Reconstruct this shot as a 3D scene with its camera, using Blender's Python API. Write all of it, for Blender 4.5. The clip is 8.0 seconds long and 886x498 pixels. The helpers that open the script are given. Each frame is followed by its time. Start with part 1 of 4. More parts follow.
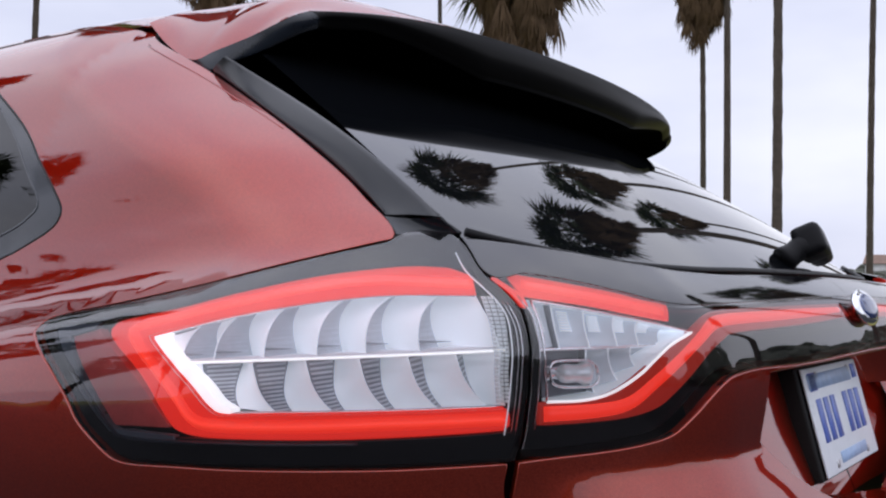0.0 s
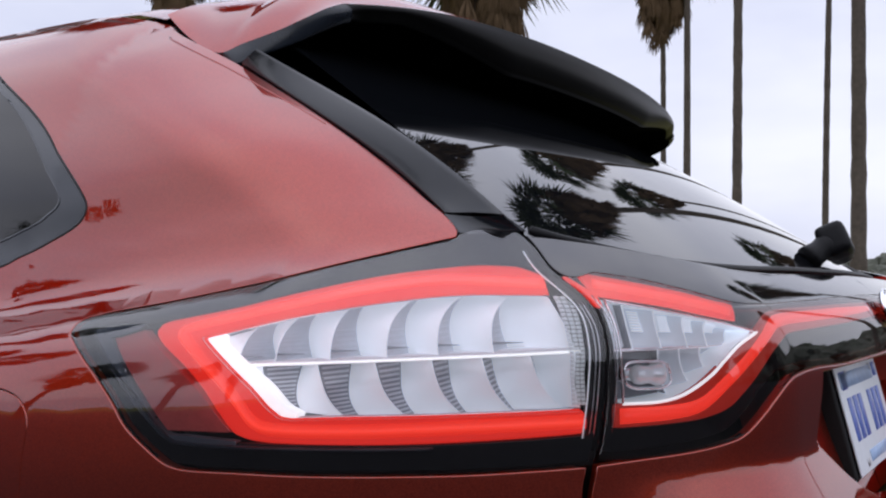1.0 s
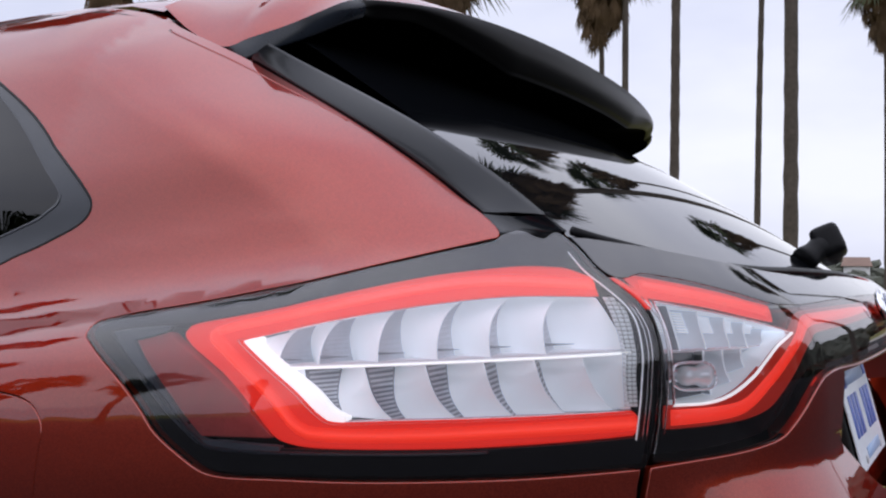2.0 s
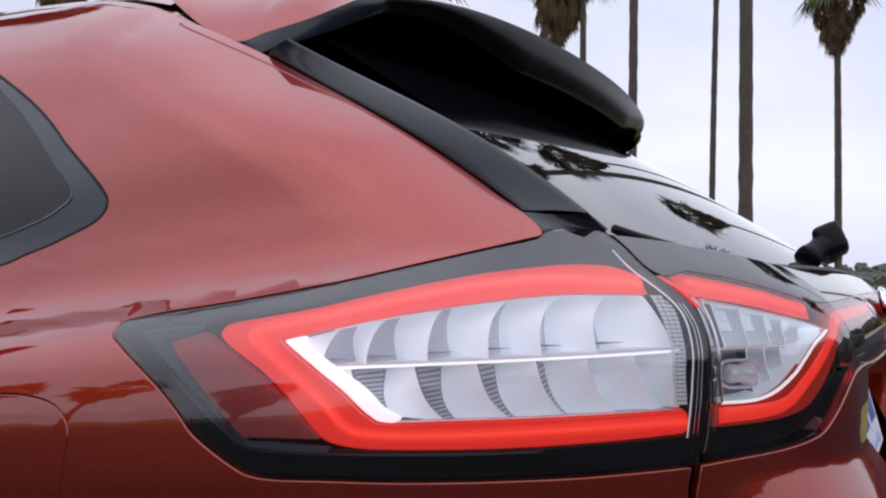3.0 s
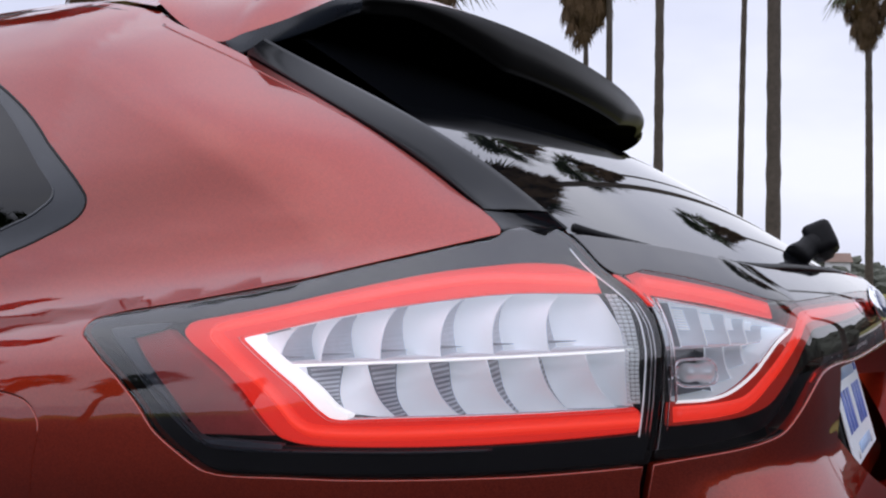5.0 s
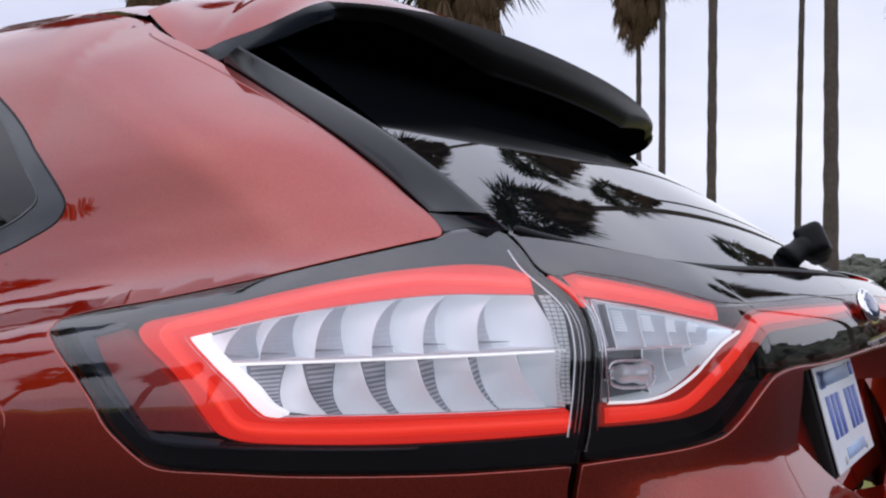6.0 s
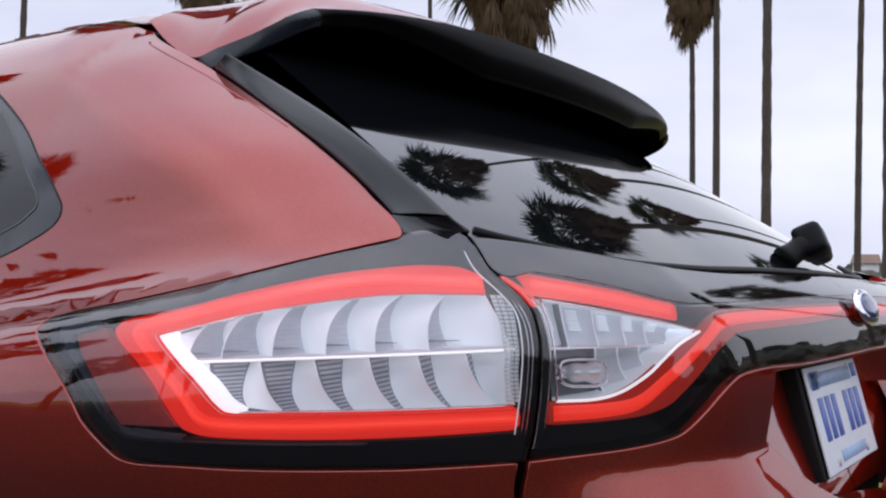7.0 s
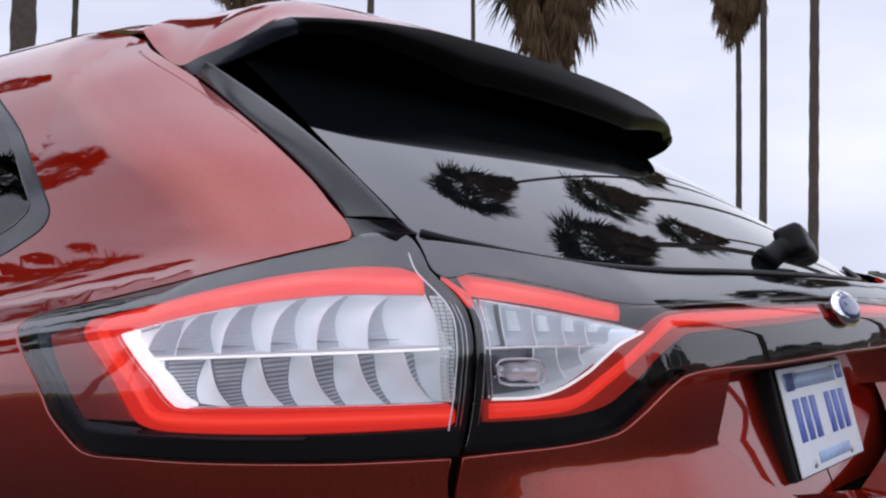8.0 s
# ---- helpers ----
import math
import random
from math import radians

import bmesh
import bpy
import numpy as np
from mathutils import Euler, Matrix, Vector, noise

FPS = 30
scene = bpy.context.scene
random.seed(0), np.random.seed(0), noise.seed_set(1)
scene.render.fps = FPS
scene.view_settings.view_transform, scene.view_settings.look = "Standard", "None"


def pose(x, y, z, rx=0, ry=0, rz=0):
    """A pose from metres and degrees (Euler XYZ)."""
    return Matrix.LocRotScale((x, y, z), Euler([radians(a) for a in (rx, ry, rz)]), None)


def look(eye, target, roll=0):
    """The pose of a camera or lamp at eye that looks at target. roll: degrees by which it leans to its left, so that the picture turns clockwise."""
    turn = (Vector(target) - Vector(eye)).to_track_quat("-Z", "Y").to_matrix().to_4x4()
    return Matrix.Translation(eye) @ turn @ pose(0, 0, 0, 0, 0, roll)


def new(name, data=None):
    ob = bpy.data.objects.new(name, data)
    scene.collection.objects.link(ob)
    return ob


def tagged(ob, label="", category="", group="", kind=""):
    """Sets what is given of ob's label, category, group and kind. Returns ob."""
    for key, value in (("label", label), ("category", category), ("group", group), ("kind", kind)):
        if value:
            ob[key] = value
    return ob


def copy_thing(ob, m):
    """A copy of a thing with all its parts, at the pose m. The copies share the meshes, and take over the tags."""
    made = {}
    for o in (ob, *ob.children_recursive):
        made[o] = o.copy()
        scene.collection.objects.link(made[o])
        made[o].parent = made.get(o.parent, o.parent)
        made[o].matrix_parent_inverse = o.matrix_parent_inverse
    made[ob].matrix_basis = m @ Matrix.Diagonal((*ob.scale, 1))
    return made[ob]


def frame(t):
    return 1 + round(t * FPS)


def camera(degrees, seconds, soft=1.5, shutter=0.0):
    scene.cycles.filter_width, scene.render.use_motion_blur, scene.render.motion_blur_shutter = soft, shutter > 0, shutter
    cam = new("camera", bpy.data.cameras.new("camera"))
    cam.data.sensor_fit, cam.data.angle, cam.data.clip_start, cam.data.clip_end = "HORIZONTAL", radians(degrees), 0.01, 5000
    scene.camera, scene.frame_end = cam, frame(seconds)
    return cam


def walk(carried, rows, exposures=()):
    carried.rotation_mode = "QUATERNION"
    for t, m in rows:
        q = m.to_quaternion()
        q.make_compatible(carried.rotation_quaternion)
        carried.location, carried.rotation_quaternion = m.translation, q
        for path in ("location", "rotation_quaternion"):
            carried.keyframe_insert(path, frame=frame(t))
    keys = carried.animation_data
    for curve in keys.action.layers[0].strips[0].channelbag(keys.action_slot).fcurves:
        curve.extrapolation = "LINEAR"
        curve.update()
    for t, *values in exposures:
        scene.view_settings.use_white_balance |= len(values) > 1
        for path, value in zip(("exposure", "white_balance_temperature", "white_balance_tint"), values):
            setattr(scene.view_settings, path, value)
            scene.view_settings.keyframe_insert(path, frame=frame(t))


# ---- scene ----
cam = camera(50.6, 8.0, soft=2.2)
PATH = [
    (0.0, (-1.5168, -0.3641, 1.1364), (0.0880, 0.8273, 1.2064), 1.14),
    (0.5, (-1.5365, -0.3155, 1.1352), (0.0930, 0.8420, 1.2060), 1.09),
    (1.0, (-1.5580, -0.2669, 1.1357), (0.0967, 0.8544, 1.2034), 1.10),
    (1.5, (-1.5781, -0.2229, 1.1358), (0.1107, 0.8466, 1.2018), 1.13),
    (3.0, (-1.6330, -0.0972, 1.1333), (0.1377, 0.8304, 1.2009), 1.09),
    (3.5, (-1.6363, -0.0912, 1.1361), (0.1349, 0.8356, 1.1971), 1.03),
    (4.0, (-1.6345, -0.0929, 1.1342), (0.1365, 0.8341, 1.1989), 1.11),
    (4.5, (-1.6248, -0.1147, 1.1362), (0.1393, 0.8256, 1.1967), 1.13),
    (6.0, (-1.5606, -0.2584, 1.1347), (0.1222, 0.8201, 1.2032), 1.20),
    (6.5, (-1.5426, -0.3002, 1.1361), (0.1136, 0.8189, 1.2029), 1.18),
    (7.0, (-1.5248, -0.3468, 1.1357), (0.0935, 0.8264, 1.2044), 1.18),
    (7.5, (-1.5034, -0.3982, 1.1372), (0.0839, 0.8166, 1.2048), 1.16),
    (8.0, (-1.4861, -0.4436, 1.1382), (0.0730, 0.8073, 1.2062), 1.24),
]
walk(cam, [(t, look(eye, target, roll)) for t, eye, target, roll in PATH])

# ---- sky, sun ----
world = bpy.data.worlds.new("world")
scene.world = world
world.use_nodes = True
wn, wl = world.node_tree.nodes, world.node_tree.links
wn.clear()
sky = wn.new("ShaderNodeTexSky")
sky.sky_type, sky.sun_disc = "NISHITA", False
sky.sun_elevation, sky.sun_rotation = radians(68), radians(135)
sky.dust_density = 3.0
w_co = wn.new("ShaderNodeTexCoord")
w_map = wn.new("ShaderNodeMapping")
w_map.inputs["Scale"].default_value = (1.2, 1.2, 3.2)
cloud = wn.new("ShaderNodeTexNoise")
cloud.inputs["Scale"].default_value = 1.7
cloud.inputs["Detail"].default_value = 5
cloud.inputs["Roughness"].default_value = 0.5
cover = wn.new("ShaderNodeValToRGB")
cover.color_ramp.elements[0].position, cover.color_ramp.elements[0].color = 0.35, (7.4, 7.75, 9.8, 1)
cover.color_ramp.elements[1].position, cover.color_ramp.elements[1].color = 0.68, (10.1, 10.3, 11.9, 1)
w_mix = wn.new("ShaderNodeMix")
w_mix.data_type = "RGBA"
w_mix.inputs["Factor"].default_value = 0.9
w_bg = wn.new("ShaderNodeBackground")
w_bg.inputs["Strength"].default_value = 0.1
w_out = wn.new("ShaderNodeOutputWorld")
wl.new(w_co.outputs["Generated"], w_map.inputs["Vector"])
wl.new(w_map.outputs["Vector"], cloud.inputs["Vector"])
wl.new(cloud.outputs["Fac"], cover.inputs["Fac"])
# an overcast sky is brighter overhead than at the horizon
w_sep = wn.new("ShaderNodeSeparateXYZ")
w_rise = wn.new("ShaderNodeMapRange")
w_rise.inputs["From Min"].default_value, w_rise.inputs["From Max"].default_value = 0.3, 0.95
w_rise.inputs["To Min"].default_value, w_rise.inputs["To Max"].default_value = 1.0, 1.82
w_dome = wn.new("ShaderNodeVectorMath")
w_dome.operation = "SCALE"
wl.new(w_co.outputs["Generated"], w_sep.inputs["Vector"])
wl.new(w_sep.outputs["Z"], w_rise.inputs["Value"])
wl.new(cover.outputs["Color"], w_dome.inputs[0])
wl.new(w_rise.outputs["Result"], w_dome.inputs["Scale"])
wl.new(sky.outputs["Color"], w_mix.inputs["A"])
wl.new(w_dome.outputs["Vector"], w_mix.inputs["B"])
wl.new(w_mix.outputs["Result"], w_bg.inputs["Color"])
wl.new(w_bg.outputs["Background"], w_out.inputs["Surface"])

sun = new("sun", bpy.data.lights.new("sun", "SUN"))
sun.data.energy, sun.data.angle, sun.data.color = 0.6, radians(180), (1.0, 0.97, 0.93)
sun.matrix_world = look((0.4, -0.4, 14), (0, 0, 0))
scene.view_settings.exposure = 0.0


# ---- materials ----
def material(name, color, rough=0.5, metal=0.0, coat=0.0, ior=1.5, grain=0.0, scale=40.0, bump=0.0, coat_ior=1.5, spots=None):
    """A Principled material; grain varies colour and roughness at two scales, bump gives fine relief."""
    m = bpy.data.materials.new(name)
    m.use_nodes = True
    n, l = m.node_tree.nodes, m.node_tree.links
    p = n["Principled BSDF"]
    p.inputs["Base Color"].default_value = (*color, 1)
    p.inputs["Roughness"].default_value = rough
    p.inputs["Metallic"].default_value = metal
    p.inputs["IOR"].default_value = ior
    p.inputs["Coat Weight"].default_value = coat
    p.inputs["Coat Roughness"].default_value = 0.03
    p.inputs["Coat IOR"].default_value = coat_ior
    if grain or bump or spots:
        co = n.new("ShaderNodeTexCoord")
        fine, broad = n.new("ShaderNodeTexNoise"), n.new("ShaderNodeTexNoise")
        for node, s in ((fine, scale), (broad, scale / 9)):
            node.inputs["Scale"].default_value = s
            node.inputs["Detail"].default_value = 6
            l.new(co.outputs["Object"], node.inputs["Vector"])
        both = n.new("ShaderNodeMath")
        both.operation = "ADD"
        l.new(fine.outputs["Fac"], both.inputs[0])
        l.new(broad.outputs["Fac"], both.inputs[1])
        ramp = n.new("ShaderNodeValToRGB")
        ramp.color_ramp.elements[0].position, ramp.color_ramp.elements[1].position = 0.3, 0.7
        half = n.new("ShaderNodeMath")
        half.operation = "MULTIPLY"
        half.inputs[1].default_value = 0.5
        l.new(both.outputs[0], half.inputs[0])
        l.new(half.outputs[0], ramp.inputs["Fac"])
        lo = spots or tuple(c * (1 - grain) for c in color)
        hi = tuple(min(1, c * (1 + grain)) for c in color)
        ramp.color_ramp.elements[0].color, ramp.color_ramp.elements[1].color = (*lo, 1), (*hi, 1)
        l.new(ramp.outputs["Color"], p.inputs["Base Color"])
        if bump:
            b = n.new("ShaderNodeBump")
            b.inputs["Strength"].default_value = bump
            b.inputs["Distance"].default_value = 0.3 / scale
            l.new(half.outputs[0], b.inputs["Height"])
            l.new(b.outputs["Normal"], p.inputs["Normal"])
    return m


def clear(name, tint, ior=1.5, rough=0.0):
    """A thin clear or tinted sheet: see-through with a Fresnel gloss."""
    m = bpy.data.materials.new(name)
    m.use_nodes = True
    n, l = m.node_tree.nodes, m.node_tree.links
    n.remove(n["Principled BSDF"])
    out = n["Material Output"]
    t, g, mix, f = (n.new(k) for k in ("ShaderNodeBsdfTransparent", "ShaderNodeBsdfGlossy", "ShaderNodeMixShader", "ShaderNodeFresnel"))
    t.inputs["Color"].default_value = (*tint, 1)
    g.inputs["Roughness"].default_value = rough
    f.inputs["IOR"].default_value = ior
    l.new(f.outputs["Fac"], mix.inputs["Fac"])
    l.new(t.outputs["BSDF"], mix.inputs[1])
    l.new(g.outputs["BSDF"], mix.inputs[2])
    l.new(mix.outputs["Shader"], out.inputs["Surface"])
    return m


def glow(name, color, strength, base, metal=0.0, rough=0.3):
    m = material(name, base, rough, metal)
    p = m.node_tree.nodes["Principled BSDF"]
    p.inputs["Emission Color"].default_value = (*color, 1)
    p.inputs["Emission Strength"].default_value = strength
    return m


def car_paint():
    """Metallic orange-red paint: flakes under a clear coat."""
    m = material("red_paint", (0.36, 0.022, 0.008), 0.33, 0.85, 1.0, coat_ior=1.66)
    n, l = m.node_tree.nodes, m.node_tree.links
    p = n["Principled BSDF"]
    p.inputs["Coat Roughness"].default_value = 0.015
    p.inputs["Specular IOR Level"].default_value = 0.0
    p.inputs["Specular Tint"].default_value = (0.45, 0.04, 0.02, 1)
    co, vor, ramp = n.new("ShaderNodeTexCoord"), n.new("ShaderNodeTexVoronoi"), n.new("ShaderNodeValToRGB")
    vor.inputs["Scale"].default_value = 900
    l.new(co.outputs["Object"], vor.inputs["Vector"])
    l.new(vor.outputs["Color"], ramp.inputs["Fac"])
    ramp.color_ramp.elements[0].color, ramp.color_ramp.elements[1].color = (0.215, 0.019, 0.008, 1), (0.335, 0.036, 0.016, 1)
    l.new(ramp.outputs["Color"], p.inputs["Base Color"])
    return m


PAINT = car_paint()
GLOSS_BLACK = material("gloss_black", (0.004, 0.004, 0.005), 0.04, 0, 0.0, 1.78)
SATIN_BLACK = material("satin_black", (0.012, 0.016, 0.023), 0.22, 0, 0, 1.52, 0.2, 300, 0.03)
MASK_BLACK = material("mask_black", (0.004, 0.004, 0.005), 0.2, 0, 0, 1.3)
BLADE_BLACK = material("blade_black", (0.007, 0.009, 0.012), 0.2, 0, 0, 1.55, 0.2, 300, 0.03)
FOOT_BLACK = material("foot_black", (0.006, 0.006, 0.007), 0.45, 0, 0, 1.25, 0.3, 90, 0.1)
LIP_BLACK = material("lip_black", (0.003, 0.003, 0.003), 0.3, 0, 0, 1.17, 0.2, 200)
MATT_BLACK = material("matt_black", (0.006, 0.006, 0.006), 0.7, 0, 0, 1.4, 0.2, 60)
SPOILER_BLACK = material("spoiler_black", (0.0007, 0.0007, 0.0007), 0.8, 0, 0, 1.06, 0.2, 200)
BEZEL = material("bezel_grey", (0.055, 0.066, 0.085), 0.3, 0, 0, 1.5, 0.15, 200)
RUBBER = material("rubber", (0.012, 0.012, 0.012), 0.6, 0, 0, 1.4, 0.3, 80, 0.1)
LENS = clear("clear_lens", (0.99, 0.99, 1.0), 1.8)
REAR_GLASS = material("rear_window_glass", (0.003, 0.0035, 0.0045), 0.01, 0, 0, 1.62)
SIDE_GLASS = clear("tinted_glass", (0.05, 0.055, 0.06), 1.48)
CHROME = material("chrome", (0.86, 0.87, 0.9), 0.08, 1.0)
# reflectors are no source: weak emission stands in for light caught in the chamber
SILVER_GLOW = glow("glowing_silver_reflector", (0.78, 0.88, 1.0), 0.22, (0.93, 0.95, 1.0), 0.0, 0.6)
# darker copy of the same reflector: the dimmer chamber is set by colour and glow
SILVER_GLOW_DIM = glow("dim_glow_reflector", (0.78, 0.88, 1.0), 0.08, (0.64, 0.67, 0.73), 0.0, 0.5)
# rims give no light themselves; the emission paints their bright highlights
GLOW_WHITE = glow("glowing_white_rim", (0.92, 0.95, 1.0), 0.7, (0.9, 0.9, 0.92))
# greys that carry the shade of the louvre steps in their colour, strong and soft
RIB_SHADE = material("rib_groove_shade", (0.26, 0.28, 0.32), 0.4, 0, 0, 1.5, 0.1, 200)
RIB_SHADE_SOFT = material("soft_groove_shade", (0.60, 0.63, 0.68), 0.5, 0, 0, 1.5, 0.1, 200)
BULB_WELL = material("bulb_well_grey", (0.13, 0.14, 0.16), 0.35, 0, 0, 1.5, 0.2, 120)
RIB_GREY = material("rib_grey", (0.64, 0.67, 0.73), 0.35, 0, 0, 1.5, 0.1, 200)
WHITE = material("white_plastic", (0.88, 0.89, 0.92), 0.3, 0, 0, 1.5, 0.03, 60)
# clear prisms with weak emission in place of the light they would catch
CRYSTAL = glow("glowing_cut_plastic", (0.85, 0.92, 1.0), 0.14, (0.62, 0.64, 0.68))
RED_GLOW = glow("red_light_guide", (1.0, 0.034, 0.020), 0.48, (0.5, 0.02, 0.015))
RED_BRIGHT = glow("red_guide_core", (1.0, 0.055, 0.032), 0.80, (0.5, 0.03, 0.02))
RED_DIM = glow("red_light_bar", (1.0, 0.05, 0.028), 0.17, (0.18, 0.014, 0.010))
RED_CORE = glow("red_light_core", (1.0, 0.042, 0.024), 0.66, (0.5, 0.03, 0.02))
RED_REFLEX = material("red_reflex", (0.42, 0.075, 0.07), 0.22, 0, 0.3, 1.5, 0.2, 500, 0.2)
# unlit bulb; its slight emission stands in for bright reflections on the glass
BULB = glow("glowing_bulb_glass", (0.9, 0.95, 1.0), 0.06, (0.72, 0.75, 0.80), 0.3, 0.12)
PLATE = material("plate_white", (0.72, 0.76, 0.80), 0.35, 0, 0, 1.5, 0.05, 60)
PLATE_BLUE = material("plate_blue", (0.09, 0.15, 0.48), 0.4, 0, 0, 1.5, 0.1, 60)
PLATE_SKY = material("plate_pale_blue", (0.30, 0.42, 0.62), 0.4, 0, 0, 1.5, 0.2, 60)
BADGE_BLUE = material("badge_blue", (0.02, 0.04, 0.14), 0.15, 0, 0.5)
ASPHALT = material("asphalt", (0.038, 0.038, 0.04), 0.95, 0, 0, 1.2, 0.35, 30, 0.4)
GRASS = material("dry_grass", (0.16, 0.14, 0.035), 0.9, 0, 0, 1.3, 0.5, 1.3, 0.4, spots=(0.07, 0.085, 0.02))
SAND = material("pale_path", (0.42, 0.40, 0.37), 0.9, 0, 0, 1.3, 0.15, 0.8)
BARK = material("palm_bark", (0.085, 0.07, 0.058), 0.9, 0, 0, 1.3, 0.35, 9, 0.6)
FROND = material("palm_frond", (0.055, 0.075, 0.024), 0.55, 0, 0, 1.4, 0.4, 3)
DEAD = material("dead_frond", (0.13, 0.085, 0.05), 0.85, 0, 0, 1.3, 0.4, 5)
HEDGE = material("far_foliage", (0.085, 0.09, 0.07), 0.9, 0, 0, 1.3, 0.5, 0.35)
STUCCO = material("far_stucco", (0.6, 0.6, 0.58), 0.9, 0, 0, 1.3, 0.1, 2)
ROOF_TILE = material("far_roof", (0.22, 0.15, 0.12), 0.9, 0, 0, 1.3, 0.2, 2)
INTERIOR = material("cabin_lining", (0.012, 0.012, 0.013), 0.8, 0, 0, 1.4, 0.2, 40)
METAL = material("wheel_alloy", (0.5, 0.5, 0.52), 0.3, 0.9, 0, 1.5, 0.1, 60)


# ---- building helpers ----
from mathutils.geometry import delaunay_2d_cdt


def part(name, bm, mat, parent=None, label="", smooth=True):
    """Links a bmesh as one mesh object under a thing or a part."""
    me = bpy.data.meshes.new(name)
    bmesh.ops.recalc_face_normals(bm, faces=bm.faces)
    layer = bm.verts.layers.float_vector.get("skin_normal")
    for f in bm.faces:
        f.smooth = smooth
    if layer is not None:
        bm.normal_update()
        if sum(f.normal.dot(f.verts[0][layer]) for f in bm.faces) < 0:
            bmesh.ops.reverse_faces(bm, faces=bm.faces)
        bm.normal_update()
        exact = [v[layer].normalized() if v[layer].length > 0.1 else v.normal.copy() for v in bm.verts]
    bm.to_mesh(me)
    bm.free()
    if layer is not None:
        me.normals_split_custom_set_from_vertices([tuple(v) for v in exact])
    me.materials.append(mat)
    ob = new(name, me)
    ob.parent = parent
    return tagged(ob, label)


def smooth_line(points, step=0.006, closed=False, metric=(1.0, 1.0)):
    """A Catmull-Rom curve through the points, in even steps."""
    p = np.array(points, float)
    n = len(p)
    ext = np.vstack([p[-1], p, p[0], p[1]]) if closed else np.vstack([2 * p[0] - p[1], p, 2 * p[-1] - p[-2]])
    out = []
    scale = np.ones(p.shape[1])
    scale[:2] = metric
    for i in range(n if closed else n - 1):
        a, b, c, d = ext[i:i + 4]
        k = max(1, int(np.ceil(np.linalg.norm((c - b) * scale) / step)))
        for t in np.arange(k) / k:
            out.append(0.5 * (2 * b + (c - a) * t + (2 * a - 5 * b + 4 * c - d) * t * t + (3 * b - a - 3 * c + d) * t ** 3))
    if not closed:
        out.append(p[-1])
    return np.array(out)


def outline(*pieces, step=0.006, metric=(0.6, 1.0)):
    """A closed outline from smooth pieces that meet in corners."""
    out = []
    for piece in pieces:
        c = smooth_line(piece, step, metric=metric) if len(piece) > 2 else lined(piece, step, metric)
        out.append(c[:-1] if np.linalg.norm(c[-1] - np.array(pieces[(len(out) + 1) % len(pieces)][0])) < 1e-9 else c)
    return np.vstack(out)


def lined(piece, step, metric):
    a, b = np.array(piece[0], float), np.array(piece[1], float)
    k = max(1, int(np.ceil(np.linalg.norm((b - a) * metric) / step)))
    return a + (b - a) * (np.arange(k + 1) / k)[:, None]


def inside(poly, pts):
    x, y = pts[:, 0], pts[:, 1]
    hit = np.zeros(len(pts), bool)
    q = np.roll(poly, -1, 0)
    for (x0, y0), (x1, y1) in zip(poly, q):
        cross = (y0 > y) != (y1 > y)
        with np.errstate(divide="ignore", invalid="ignore"):
            hit ^= cross & (x < (x1 - x0) * (y - y0) / (y1 - y0) + x0)
    return hit


def area(poly):
    q = np.roll(poly, -1, 0)
    return 0.5 * np.sum(poly[:, 0] * q[:, 1] - q[:, 0] * poly[:, 1])


def grown(poly, by, metric=(0.6, 1.0)):
    """The outline moved outwards (inwards if by is negative) by that many metres."""
    p = poly * metric
    if area(p) < 0:
        p = p[::-1]
    t = np.roll(p, -1, 0) - np.roll(p, 1, 0)
    t /= np.maximum(np.linalg.norm(t, axis=1, keepdims=True), 1e-9)
    return (p + by * np.stack([t[:, 1], -t[:, 0]], 1)) / metric


def eased(z, zk, v):
    """A smooth curve through the values v at zk."""
    z, zk, v = np.asarray(z, float), np.array(zk), np.array(v)
    d = np.gradient(v, zk)
    zc = np.clip(z, zk[0], zk[-1])
    i = np.clip(np.searchsorted(zk, zc) - 1, 0, len(zk) - 2)
    h = zk[i + 1] - zk[i]
    t = (zc - zk[i]) / h
    return (2 * t**3 - 3 * t**2 + 1) * v[i] + (t**3 - 2 * t**2 + t) * h * d[i] + (3 * t**2 - 2 * t**3) * v[i + 1] + (t**3 - t**2) * h * d[i + 1]


# The body's skin: half width and rear face over the height, with a rounded corner between them.
# q runs from the flank (below 0) round the corner (0 to 1) along the tail (above 1); d is the depth under the skin.
def half_width(h):
    return eased(h, (0.4, 0.70, 0.92, 0.96, 1.00, 1.03, 1.06, 1.085, 1.11, 1.16, 1.22, 1.32, 1.42, 1.55, 1.61, 1.67), (0.84, 0.917, 0.9665, 0.9675, 0.9655, 0.9630, 0.9580, 0.9495, 0.932, 0.868, 0.838, 0.815, 0.776, 0.706, 0.645, 0.55))


def tail(h):
    return eased(h, (0.4, 0.70, 0.80, 0.87, 0.912, 0.93, 0.97, 1.01, 1.045, 1.075, 1.12, 1.16, 1.22, 1.40, 1.55, 1.67), (-0.06, -0.064, -0.056, -0.0470, -0.0425, -0.0425, -0.0412, -0.0370, -0.0295, -0.0110, 0.035, 0.077, 0.185, 0.454, 0.637, 0.78))


def corner(h):
    return eased(h, (0.7, 1.05, 1.2, 1.55), (0.385, 0.385, 0.27, 0.35))


